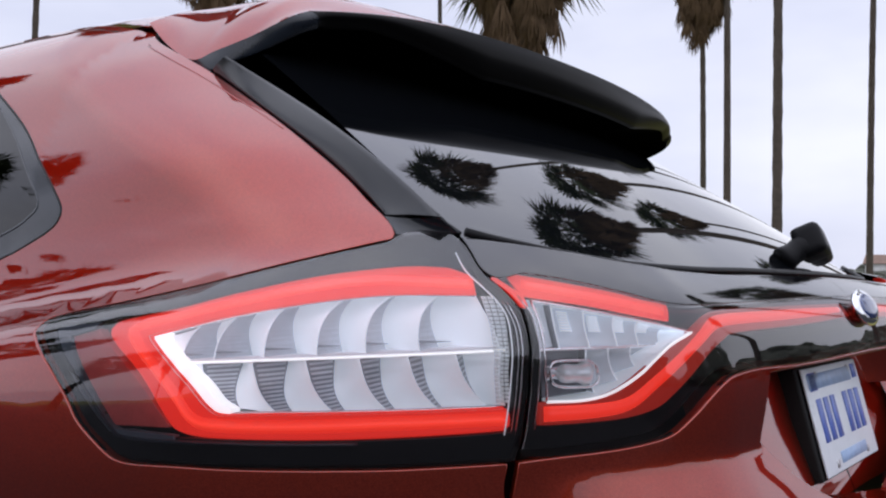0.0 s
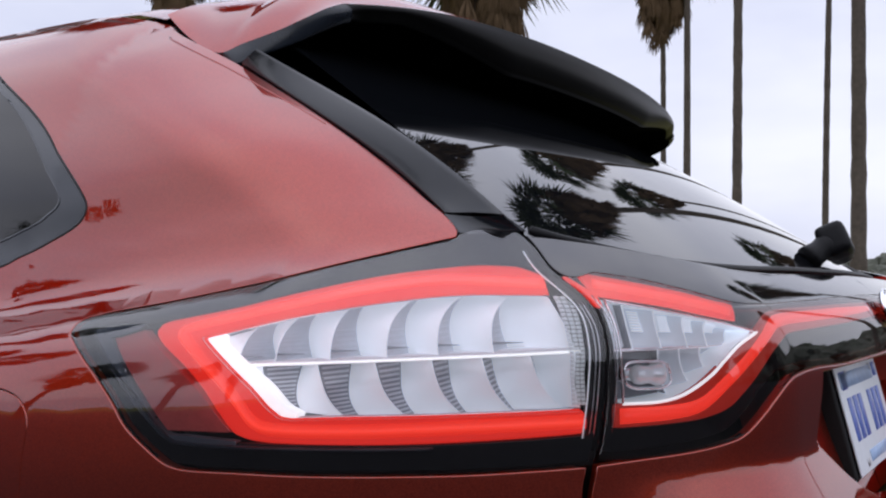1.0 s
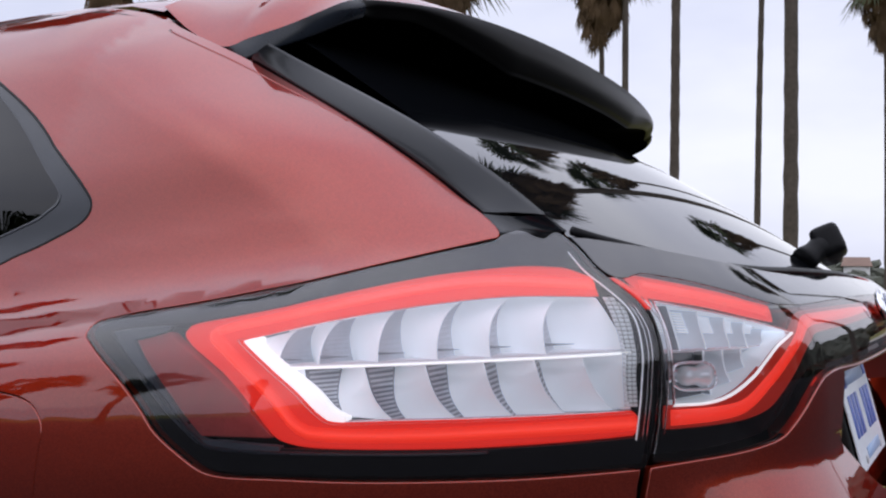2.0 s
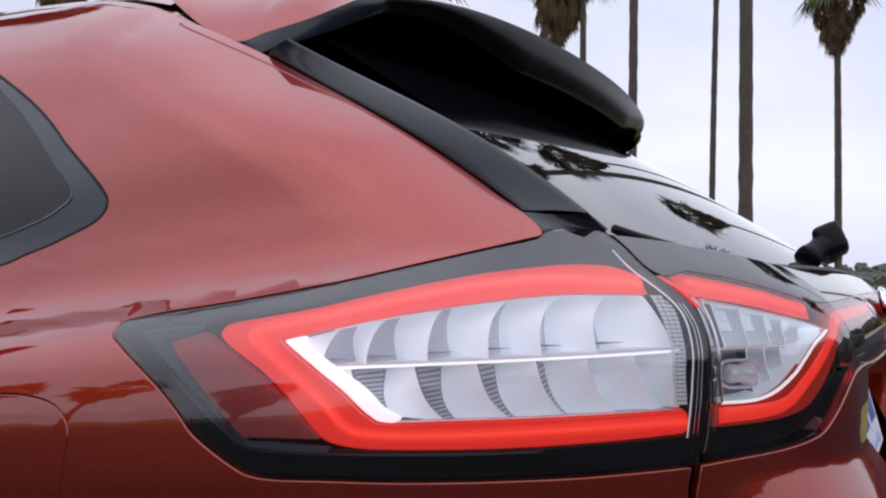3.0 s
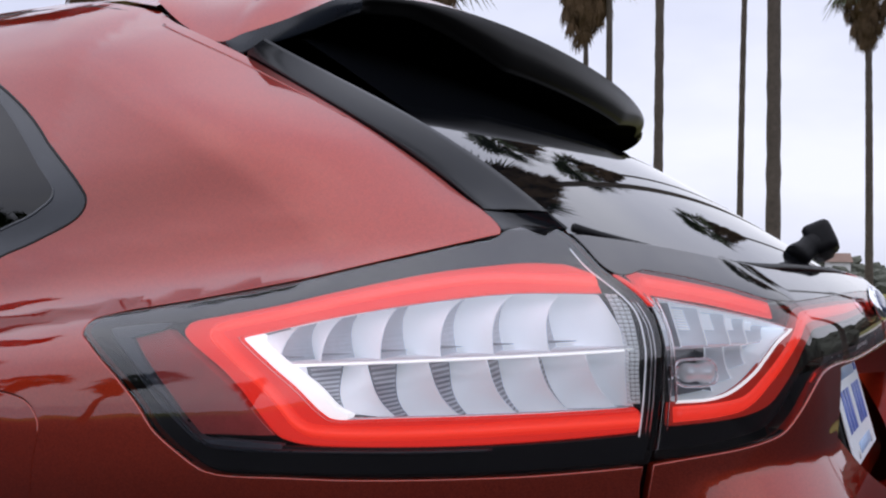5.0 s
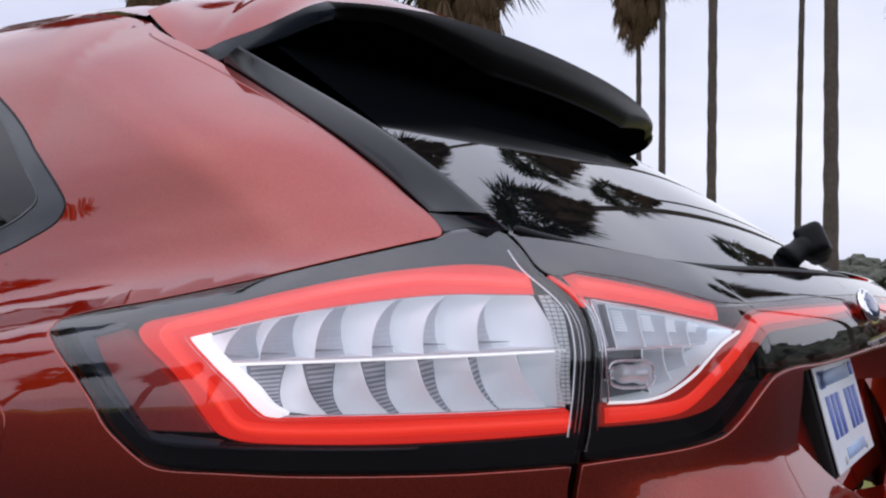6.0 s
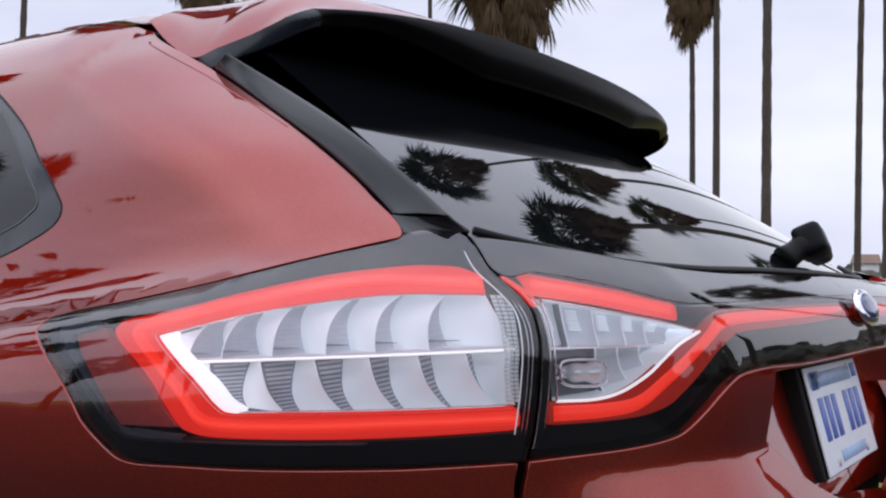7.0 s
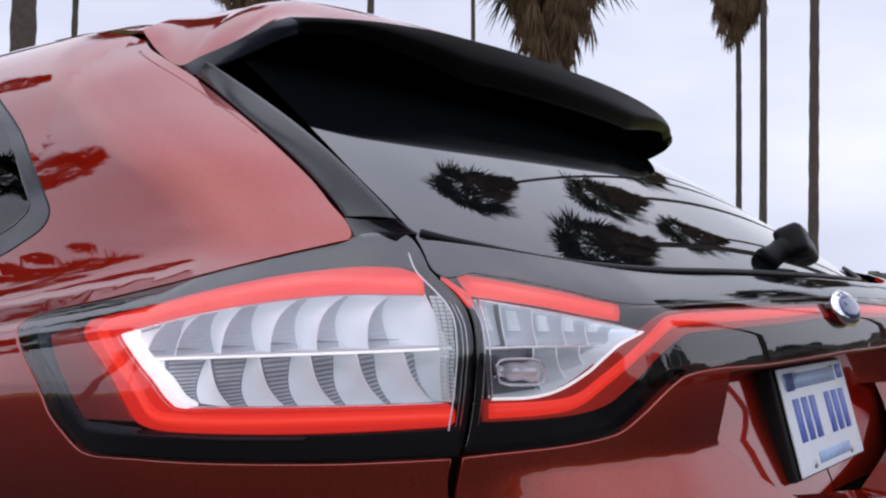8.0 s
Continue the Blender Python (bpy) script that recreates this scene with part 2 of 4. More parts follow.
def skin(q, z, d=0.0):
    q, z, d = np.broadcast_arrays(np.asarray(q, float), np.asarray(z, float), np.asarray(d, float))
    x, y = np.full(q.shape, -0.8), np.full(q.shape, 0.3)
    for _ in range(40):
        h = z + 0.139 * (np.minimum(y, 0.9) - 0.35)
        r = corner(h)
        a = np.clip(q, 0, 1) * math.pi / 2
        f1 = np.where(q < 0, d, np.where(q > 1, r + 0.6 * (q - 1), r - (r - d) * np.cos(a)))
        f2 = np.where(q < 0, r - 0.6 * q, np.where(q > 1, d, r - (r - d) * np.sin(a)))
        yn = f2 + tail(h) + 0.048 * x * x
        xn = f1 - half_width(h) + 0.017 * np.maximum(0, 1.2 - yn) ** 2
        x, y = 0.5 * (x + xn), 0.5 * (y + yn)
    return np.stack([x, y, z], -1)


def middle(z):
    """q at the car's middle plane, at height z."""
    q = 1.9
    for _ in range(30):
        q -= float(skin(q, z)[0]) / 0.6
    return (q, z)


def sheet(poly, holes=(), d=0.0, step=0.014, lip=0.012, place=skin, metric=(0.6, 1.0), round_=0.0012, both=False):
    """A panel on the skin inside an outline, with holes, and with its rounded edges turned in by lip."""
    m = np.array(metric)
    loops = [poly, *holes]
    flat = [p * m for p in loops]
    lo, hi = flat[0].min(0), flat[0].max(0)
    gx, gy = np.meshgrid(np.arange(lo[0], hi[0], step), np.arange(lo[1], hi[1], step * 0.87))
    gx = gx + (np.arange(len(gy)) % 2)[:, None] * step / 2
    pts = np.stack([gx.ravel(), gy.ravel()], 1)
    keep = inside(flat[0], pts)
    for f in flat[1:]:
        keep &= ~inside(f, pts)
    pts = pts[keep]
    rim = np.vstack(flat)
    near = np.array([np.min(np.sum((rim - p) ** 2, 1)) for p in pts]) if len(pts) else np.zeros(0)
    pts = pts[near > (0.55 * step) ** 2] if len(pts) else pts
    edges, base = [], 0
    for f in flat:
        edges += [(base + i, base + (i + 1) % len(f)) for i in range(len(f))]
        base += len(f)
    verts = [Vector(v) for v in np.vstack([rim, pts])]
    v2, _, f2, _, _, _ = delaunay_2d_cdt(verts, edges, [], 0, 1e-7)
    v2 = np.array([tuple(v) for v in v2])
    cent = np.array([v2[list(f)].mean(0) for f in f2])
    ok = inside(flat[0], cent)
    for f in flat[1:]:
        ok &= ~inside(f, cent)
    q = v2 / m
    pos = place(q[:, 0], q[:, 1], d)
    e = 0.0008
    across = place(q[:, 0] + e, q[:, 1], d) - place(q[:, 0] - e, q[:, 1], d)
    along = place(q[:, 0], q[:, 1] + e, d) - place(q[:, 0], q[:, 1] - e, d)
    true_n = np.cross(across, along)
    true_n /= np.maximum(np.linalg.norm(true_n, axis=1, keepdims=True), 1e-12)
    bm = bmesh.new()
    layer = bm.verts.layers.float_vector.new("skin_normal")
    bv = [bm.verts.new(p) for p in pos]
    for v, k in zip(bv, true_n):
        v[layer] = k
    for f, use in zip(f2, ok):
        if use:
            try:
                bm.faces.new([bv[i] for i in f])
            except ValueError:
                pass
    if lip:
        for k, p in enumerate(loops):
            ccw = p if area(p * m) > 0 else p[::-1]
            sign = 1 if k == 0 else -1
            rings = [ccw]
            depth = [0.0]
            for by, dd in ((round_ * 0.7, round_ * 0.3), (round_, round_), (round_, lip)):
                rings.append(grown(ccw, sign * by, metric))
                depth.append(dd)
            rows = [[bm.verts.new(v) for v in place(r[:, 0], r[:, 1], d + dd)] for r, dd in zip(rings, depth)]
            at_rim = np.cross(place(ccw[:, 0] + e, ccw[:, 1], d) - place(ccw[:, 0] - e, ccw[:, 1], d), place(ccw[:, 0], ccw[:, 1] + e, d) - place(ccw[:, 0], ccw[:, 1] - e, d))
            for v, k in zip(rows[0], at_rim):
                v[layer] = Vector(k).normalized()
            for a, b in zip(rows, rows[1:]):
                for i in range(len(a)):
                    j = (i + 1) % len(a)
                    bm.faces.new((a[i], a[j], b[j], b[i]))
    loose = [v for v in bm.verts if not v.link_faces]
    bmesh.ops.delete(bm, geom=loose, context="VERTS")
    bmesh.ops.remove_doubles(bm, verts=bm.verts, dist=1e-5)
    if both:
        mirrored(bm)
    return bm


def mirrored(bm):
    layer = bm.verts.layers.float_vector.get("skin_normal")
    got = bmesh.ops.duplicate(bm, geom=bm.verts[:] + bm.edges[:] + bm.faces[:])["geom"]
    for v in got:
        if isinstance(v, bmesh.types.BMVert):
            v.co.x = -v.co.x
            if layer is not None:
                v[layer] = (-v[layer][0], v[layer][1], v[layer][2])
    bmesh.ops.remove_doubles(bm, verts=bm.verts, dist=2e-4)


def grid(pos, closed=False):
    """A mesh over a grid of places (rows x columns x 3)."""
    bm = bmesh.new()
    rows = [[bm.verts.new(p) for p in r] for r in pos]
    for a, b in zip(rows, rows[1:]):
        k = len(a)
        for i in range(k if closed else k - 1):
            bm.faces.new((a[i], a[(i + 1) % k], b[(i + 1) % k], b[i]))
    return bm


def rod(line, radius, sides=8, flat=1.0):
    """A round bar along a line of places, with closed ends; radius may be a list."""
    line = np.array(line, float)
    rad = np.broadcast_to(np.asarray(radius, float), (len(line),))
    t = np.gradient(line, axis=0)
    t /= np.maximum(np.linalg.norm(t, axis=1, keepdims=True), 1e-9)
    ref = np.array([0, 0, 1.0]) if abs(t[0][2]) < 0.9 else np.array([1.0, 0, 0])
    rows = []
    for p, d, r in zip(line, t, rad):
        a = np.cross(d, ref)
        a /= np.linalg.norm(a)
        b = np.cross(a, d)
        ang = np.arange(sides) / sides * 2 * math.pi
        rows.append(p + r * (np.cos(ang)[:, None] * a + flat * np.sin(ang)[:, None] * b))
    bm = grid(rows, closed=True)
    bm.verts.ensure_lookup_table()
    n = len(line)
    bm.faces.new([bm.verts[i] for i in range(sides)])
    bm.faces.new([bm.verts[(n - 1) * sides + i] for i in range(sides)])
    return bm


def block(size, m=None, bevel=0.004, segments=2):
    bm = bmesh.new()
    bmesh.ops.create_cube(bm, size=1)
    bmesh.ops.scale(bm, vec=size, verts=bm.verts)
    if bevel:
        bmesh.ops.bevel(bm, geom=bm.edges[:], offset=bevel, segments=segments, affect="EDGES", profile=0.6)
    if m is not None:
        bmesh.ops.transform(bm, matrix=m, verts=bm.verts)
    return bm

# ---- ground and distance ----
def disc(r0, r1, z, n=96, rings=10, centre=(0.0, 0.0)):
    rr = np.linspace(0, 1, rings + 1) ** 2 * (r1 - r0) + r0
    a = np.arange(n) / n * 2 * math.pi
    return grid([np.stack([centre[0] + r * np.cos(a), centre[1] + r * np.sin(a), np.full(n, z)], 1) for r in rr], closed=True)


ground = part("ground", disc(0.02, 2500, 0.0), GRASS, label="dry yellow-green grass field reaching the horizon")
tagged(ground, category="ground", kind="structure")
road = part("road", block((42.0, 160, 0.03), pose(-19.0, 0, 0.006), 0.0), ASPHALT, label="grey asphalt parking lane under the car")
tagged(road, category="road", kind="structure")
pavement = part("pavement", block((30, 400, 0.02), pose(75, 0, 0.005), 0.0), SAND, label="pale sandy strip beyond the grass")
tagged(pavement, category="pavement", kind="structure")

lot = part("car_park", block((70, 120, 0.03), pose(37.0, -61.6, 0.006), 0.0), ASPHALT, label="grey asphalt car park behind the car")
tagged(lot, category="car park", kind="structure")

# ---- the car ----
car = tagged(new("car"), "metallic orange-red sport utility car with lit tail lamps, parked on asphalt", "car")

SEAM = [(0.521, 1.185), (0.545, 1.166), (0.568, 1.148), (0.590, 1.130), (0.598, 1.112), (0.588, 1.080), (0.579, 1.040), (0.569, 1.0), (0.557, 0.972), (0.549, 0.955), (0.542, 0.90), (0.538, 0.70)]


def seam(z):
    zs, qs = [p[1] for p in SEAM][::-1], [p[0] for p in SEAM][::-1]
    return float(np.interp(z, zs, qs))


LAMP_TOP = [(0.513, 1.1845), (0.452, 1.1865), (0.408, 1.181), (0.378, 1.1735), (0.285, 1.1625), (0.175, 1.149), (0.058, 1.1345), (-0.075, 1.1195), (-0.215, 1.1045), (-0.345, 1.0925), (-0.408, 1.0865)]
LAMP_SIDE = [(-0.408, 1.0865), (-0.428, 1.0825), (-0.432, 1.0765), (-0.422, 1.0695), (-0.395, 1.0625), (-0.300, 1.034), (-0.226, 1.006), (-0.178, 0.985), (-0.115, 0.967), (-0.070, 0.9565), (-0.045, 0.9555)]
LAMP_LOW = [(-0.045, 0.9555), (-0.01, 0.9560), (0.07, 0.960), (0.16, 0.963), (0.24, 0.966), (0.32, 0.969), (0.395, 0.9715), (0.467, 0.9745), (0.548, 0.978)]
lamp_end = [(seam(z) - 0.005, z) for z in (0.978, 1.0, 1.04, 1.08, 1.112, 1.130, 1.148, 1.166, 1.1845)]
LAMP = outline(LAMP_TOP, LAMP_SIDE, LAMP_LOW[:-1] + [lamp_end[0]], lamp_end[:-1] + [(0.513, 1.1845)])

# flank: quarter panel with the openings for lamp, window and filler door
GAP = [(0.333, 1.518), (0.352, 1.496), (0.387, 1.471), (0.423, 1.445), (0.452, 1.421), (0.480, 1.383), (0.497, 1.350), (0.506, 1.318), (0.502, 1.290), (0.482, 1.258), (0.452, 1.228), (0.424, 1.204), (0.408, 1.190), (0.402, 1.1845)]
panel_top = [(-1.9, 1.605), (-1.2, 1.600), (-0.6, 1.590), (-0.2, 1.578), (0.1, 1.558), (0.25, 1.536), (0.333, 1.518)]
low = [(-0.045, 0.9520), (-0.01, 0.9524), (0.07, 0.9565), (0.16, 0.9595), (0.24, 0.9625), (0.32, 0.9655), (0.395, 0.968), (0.467, 0.971), (0.545, 0.974)]
side = [(q - 0.006, z + (0.002 if z > 1.07 else -0.002)) for q, z in LAMP_SIDE[:-1]] + [low[0]]
top = [(q - 0.004, z + 0.004) for q, z in LAMP_TOP[3:-1]] + [side[0]]
PANEL = outline(panel_top, GAP + [(0.392, 1.1795), top[0]], top, side, low, [(0.545, 0.974), (0.538, 0.93), (0.533, 0.70)], [(0.533, 0.70), (-1.9, 0.70)], [(-1.9, 0.70), (-1.9, 1.605)], step=0.009)
WIN = smooth_line([(-0.296, 1.432), (-0.254, 1.380), (-0.253, 1.330), (-0.297, 1.272), (-0.330, 1.238), (-0.362, 1.219), (-0.430, 1.199), (-0.535, 1.180), (-0.685, 1.157), (-0.90, 1.135), (-1.55, 1.12), (-1.66, 1.16), (-1.60, 1.40), (-1.40, 1.465), (-0.80, 1.500), (-0.45, 1.488), (-0.34, 1.462)], 0.009, True, (0.6, 1))
FUEL = smooth_line([(-0.458, 0.945), (-0.460, 0.970), (-0.478, 0.984), (-0.520, 0.9975), (-0.60, 1.002), (-0.68, 0.997), (-0.71, 0.975), (-0.712, 0.90), (-0.69, 0.855), (-0.60, 0.845), (-0.50, 0.852), (-0.46, 0.87)], 0.006, True, (0.6, 1))
part("quarter_panel", sheet(PANEL, [WIN, grown(FUEL, 0.0034)], step=0.016), PAINT, car, "orange-red metallic rear quarter panel")
fold = smooth_line([(0.330, 1.484), (0.350, 1.469), (0.385, 1.443), (0.420, 1.415), (0.452, 1.380), (0.478, 1.347), (0.494, 1.318)], 0.008, metric=(0.6, 1))
part("pillar_fold", rod(skin(fold[:, 0], fold[:, 1], 0.0008), np.linspace(0.0024, 0.0012, len(fold)), 8), PAINT, car, "raised fold along the pillar")
part("fuel_door", sheet(FUEL, d=0.0005), PAINT, car)

# inner structure seen through the gaps
inner = outline([(-1.8, 0.72), (0.60, 0.72)], [(0.60, 0.72), (0.60, 0.97), (0.66, 1.12), (0.56, 1.19), (0.50, 1.30), (0.50, 1.38), (0.34, 1.50)], [(0.34, 1.50), (-0.3, 1.56), (-1.8, 1.58)], [(-1.8, 1.58), (-1.8, 0.72)], step=0.03)
win_hole = grown(WIN, -0.03)[::3]
part("inner_panel", sheet(inner, [win_hole], d=0.085, step=0.05, lip=0), MATT_BLACK, car)

# quarter window: dark trim and tinted glass
win = new("quarter_window")
win.parent = car
tagged(win, "dark tinted quarter window in a black trim")
WING = smooth_line([(-0.318, 1.395), (-0.318, 1.345), (-0.352, 1.290), (-0.386, 1.250), (-0.420, 1.230), (-0.480, 1.215), (-0.60, 1.195), (-0.90, 1.165), (-1.52, 1.145), (-1.61, 1.18), (-1.55, 1.38), (-1.38, 1.44), (-0.80, 1.472), (-0.46, 1.458), (-0.36, 1.432)], 0.009, True, (0.6, 1))
part("window_trim", sheet(grown(WIN, -0.003), [WING], d=0.003, step=0.012, lip=0.012, round_=0.003), SATIN_BLACK, win, "satin black window trim")
rim = np.vstack([WIN, WIN[:1]])
part("window_seal", rod(skin(rim[:, 0], rim[:, 1], 0.0015), 0.0026, 6), FOOT_BLACK, win, "thin black seal")
rim = np.vstack([WING, WING[:1]])
part("trim_bead", rod(skin(rim[:, 0], rim[:, 1], 0.0035), 0.0016, 6), SATIN_BLACK, win)
part("window_pane", sheet(grown(WING, 0.006), d=0.009, step=0.03, lip=0), SIDE_GLASS, win, "dark tinted glass")
part("cabin_lining", block((1.2, 1.6, 0.6), pose(0, 1.55, 1.2), 0.03), INTERIOR, car)

# blade between pillar and rear window
blade_out = skin(*np.array(GAP[3:]).T, 0.004)
blade_in = np.array([(-0.684, 0.625, 1.434), (-0.690, 0.560, 1.402), (-0.701, 0.490, 1.368), (-0.716, 0.422, 1.334), (-0.733, 0.355, 1.299), (-0.750, 0.300, 1.270), (-0.762, 0.250, 1.241), (-0.765, 0.222, 1.222), (-0.758, 0.203, 1.197), (-0.752, 0.190, 1.1885)])


def resampled(line, n):
    line = smooth_line(line, 0.004)
    s = np.r_[0, np.cumsum(np.linalg.norm(np.diff(line, axis=0), axis=1))]
    t = np.linspace(0, s[-1], n)
    return np.stack([np.interp(t, s, line[:, k]) for k in range(line.shape[1])], 1)


def evened(line, n, degree):
    """The line redrawn as one low polynomial, so that it runs without waves."""
    p = resampled(line, n)
    t = np.linspace(0, 1, n)
    return np.stack([np.polyval(np.polyfit(t, p[:, k], degree), t) for k in range(3)], 1)


a, b = evened(blade_out[1:-2], 60, 5), evened(blade_in[:-1], 60, 3)
out = np.array([-0.6, -0.6, 0.5]) * 0.0022
rows = [a + (0.014, 0.004, -0.004), a + (0.002, -0.004, 0), a + (0, -0.006, 0.001) + out * 0.3, a * 0.8 + b * 0.2 + out, a * 0.5 + b * 0.5 + out * 1.6, a * 0.15 + b * 0.85 + out, b + out * 0.2, b + (0.004, 0.001, 0), b + (0.05, 0.06, 0.0)]
part("pillar_blade", grid(rows), BLADE_BLACK, car, "satin black blade beside the rear window")
low_a, low_b = a[-1], b[-1]
foot_rows = []
for t in np.linspace(0, 1, 8):
    p = low_a * (1 - t) + skin(0.404, 1.184, 0.003) * t
    q = low_b * (1 - t) + np.array((-0.744, 0.186, 1.187)) * t
    s = np.linspace(0, 1, 14)[:, None]
    line = p + (q - p) * s + out * (1.5 - 1.0 * t) * np.sin(math.pi * s) + np.array((0, 0, -0.004)) * np.sin(math.pi * s)
    foot_rows.append(np.vstack([p + (0.014, 0.004, -0.006), line, q + (0.03, 0.03, -0.01)]))
part("blade_foot", grid(foot_rows), BLADE_BLACK, car, "black rubber foot of the blade")


# ---- outer tail lamp ----
lamp = new("tail_lamp")
lamp.parent = car
tagged(lamp, "lit red and clear wrap-around tail lamp")
RING_OUT = [(0.552, 1.141), (0.506, 1.1485), (0.440, 1.1490), (0.369, 1.1455), (0.258, 1.137), (0.109, 1.120), (-0.036, 1.102), (-0.150, 1.0895), (-0.188, 1.084), (-0.192, 1.079), (-0.172, 1.070), (-0.079, 1.044), (0.002, 1.0125), (0.040, 0.9955), (0.062, 0.990), (0.109, 0.9875), (0.227, 0.990), (0.374, 0.9965), (0.450, 1.000), (0.546, 1.0045)]
RING_IN = [(0.545, 1.0225), (0.375, 1.017), (0.225, 1.0115), (0.139, 1.0075), (0.108, 1.0135), (0.053, 1.035), (-0.060, 1.0715), (-0.066, 1.0755), (-0.056, 1.078), (0.024, 1.089), (0.124, 1.101), (0.264, 1.115), (0.403, 1.1245), (0.545, 1.126)]
ring = outline(RING_OUT, [RING_OUT[-1], (0.552, 1.008), (0.552, 1.018), RING_IN[0]], RING_IN, [RING_IN[-1], RING_OUT[0]])
part("light_ring", sheet(ring, d=0.011, step=0.008, lip=0.004, round_=0.002), RED_GLOW, lamp, "glowing red light guide")
core = smooth_line([(0.549, 1.0135), (0.40, 1.0085), (0.24, 1.0012), (0.125, 0.9978), (0.080, 1.0025), (0.030, 1.0245), (-0.070, 1.0580), (-0.122, 1.0745), (-0.126, 1.0785), (-0.10, 1.0845), (0.0, 1.0970), (0.116, 1.1105), (0.261, 1.1262), (0.386, 1.1350), (0.548, 1.1335)], 0.006, metric=(0.6, 1))
part("light_body", rod(skin(core[:, 0], core[:, 1], 0.0150), 0.0072, 12), RED_CORE, lamp, "red body of the light guide")
part("light_core", rod(skin(core[:, 0], core[:, 1], 0.0105), 0.0036, 8), RED_BRIGHT, lamp, "bright red core of the light guide")
REFLEX = outline([(-0.300, 1.0680), (-0.234, 1.0775)], [(-0.234, 1.0775), (-0.133, 1.051), (-0.032, 1.0195), (0.040, 0.992)], [(0.040, 0.992), (-0.098, 0.986)], [(-0.098, 0.986), (-0.187, 1.0205), (-0.300, 1.0680)])
part("side_reflector", sheet(REFLEX, d=0.010, step=0.01, lip=0.01), RED_REFLEX, lamp, "dull red reflector")
window = outline([(0.556, 1.150)] + [(q, z + 0.003) for q, z in RING_OUT[1:7]] + [(-0.15, 1.0925), (-0.245, 1.083), (-0.328, 1.0735)], [(-0.328, 1.0735), (-0.25, 1.042), (-0.158, 1.006), (-0.090, 0.979)], [(-0.090, 0.979), (0.03, 0.982), (0.109, 0.984), (0.374, 0.993), (0.556, 1.001)], [(0.556, 1.001), (0.566, 1.05), (0.572, 1.085), (0.578, 1.115), (0.556, 1.150)])
part("mask", sheet(grown(LAMP, -0.002), [window], d=0.007, step=0.010, lip=0.02), MASK_BLACK, lamp, "gloss black lamp surround")
part("housing", sheet(grown(LAMP, -0.003), d=0.068, step=0.03, lip=0), MATT_BLACK, lamp)
lens = part("lens", sheet(grown(LAMP, -0.0005), d=0.0, step=0.009, lip=0.006, round_=0.0025), LENS, lamp, "clear glossy lens")
lens.visible_shadow = False


def strip(line, width, d, lift=0.0):
    """A thin raised bead on the skin along (q, z)."""
    c = smooth_line(line, 0.006, metric=(0.6, 1))
    return rod(skin(c[:, 0], c[:, 1], d), width, 6)


BEZEL_OUT = [(-0.364, 1.0746), (-0.292, 1.0487), (-0.200, 1.0125), (-0.129, 0.9892), (-0.092, 0.9792), (-0.040, 0.9775), (0.06, 0.9805)]
BEZEL_IN = [(0.06, 0.9845), (-0.040, 0.9830), (-0.100, 0.9845), (-0.189, 1.0195), (-0.305, 1.0685)]
bezel = outline(BEZEL_OUT, [BEZEL_OUT[-1], BEZEL_IN[0]], BEZEL_IN, [BEZEL_IN[-1], (-0.236, 1.0790)], [(-0.236, 1.0790), (-0.228, 1.0835)], [(-0.228, 1.0835), (-0.300, 1.0795), (-0.364, 1.0746)])
part("inner_bezel", sheet(bezel, d=0.0055, step=0.008, lip=0.006, round_=0.0015), BEZEL, lamp, "grey inner bezel")
part("edge_bead", strip([(-0.365, 1.0735), (-0.289, 1.048), (-0.189, 1.015), (-0.097, 0.983), (-0.041, 0.9765), (0.153, 0.983), (0.35, 0.990)], 0.0022, 0.005), SATIN_BLACK, lamp)

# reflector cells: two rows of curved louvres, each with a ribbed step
TOP_EDGE = ([-0.066, 0.024, 0.124, 0.264, 0.403, 0.56], [1.0755, 1.089, 1.101, 1.115, 1.1245, 1.1262])
BAR = ([-0.02, 0.0, 0.215, 0.384, 0.56], [1.0500, 1.0512, 1.061, 1.068, 1.0745])
LOW_EDGE = ([0.0, 0.10, 0.139, 0.225, 0.375, 0.56], [1.050, 1.0125, 1.007, 1.0115, 1.017, 1.0235])


def louvre(c0, c1, first, widest, broad, deep=0.056, proud=0.026):
    """One louvre between two curves of (q, z): the smooth face, and the ribbed step at c0 that is widest at one end."""
    n = len(c0)
    v = np.linspace(0, 1, n)
    end = 1 - v if widest == "low" else v
    wide = (0.08 + broad * end ** 1.0)[:, None]
    deep = deep - 0.010 + 0.022 * end ** 1.5
    if first:
        wide = wide * 0
    face = np.zeros((n, 11, 3))
    for j, k in enumerate(np.linspace(0, 1, 11)):
        qz = c0 + (c1 - c0) * (wide + (1 - wide) * k)
        dd = deep + (proud - deep) * k ** 1.3 if not first else 0.034 + 0.004 * k
        face[:, j] = skin(qz[:, 0], qz[:, 1], dd)
    steps, teeth = None, []
    if not first:
        steps = np.zeros((n, 5, 3))
        for j, k in enumerate(np.linspace(0, 1, 5)):
            qz = c0 + (c1 - c0) * wide * k
            steps[:, j] = skin(qz[:, 0], qz[:, 1], proud + (deep - proud) * k ** 0.8)
        raised = np.stack([skin(*(c0 + (c1 - c0) * wide * k).T, proud + (deep - proud) * k ** 0.8 - 0.0018 * h) for k, h in ((0.06, 0), (0.12, 1), (0.5, 1), (0.86, 1), (0.94, 0))], 1)
        teeth = [raised[i:i + 4] for i in range(3, n - 5, 6)]
    return face, steps, teeth


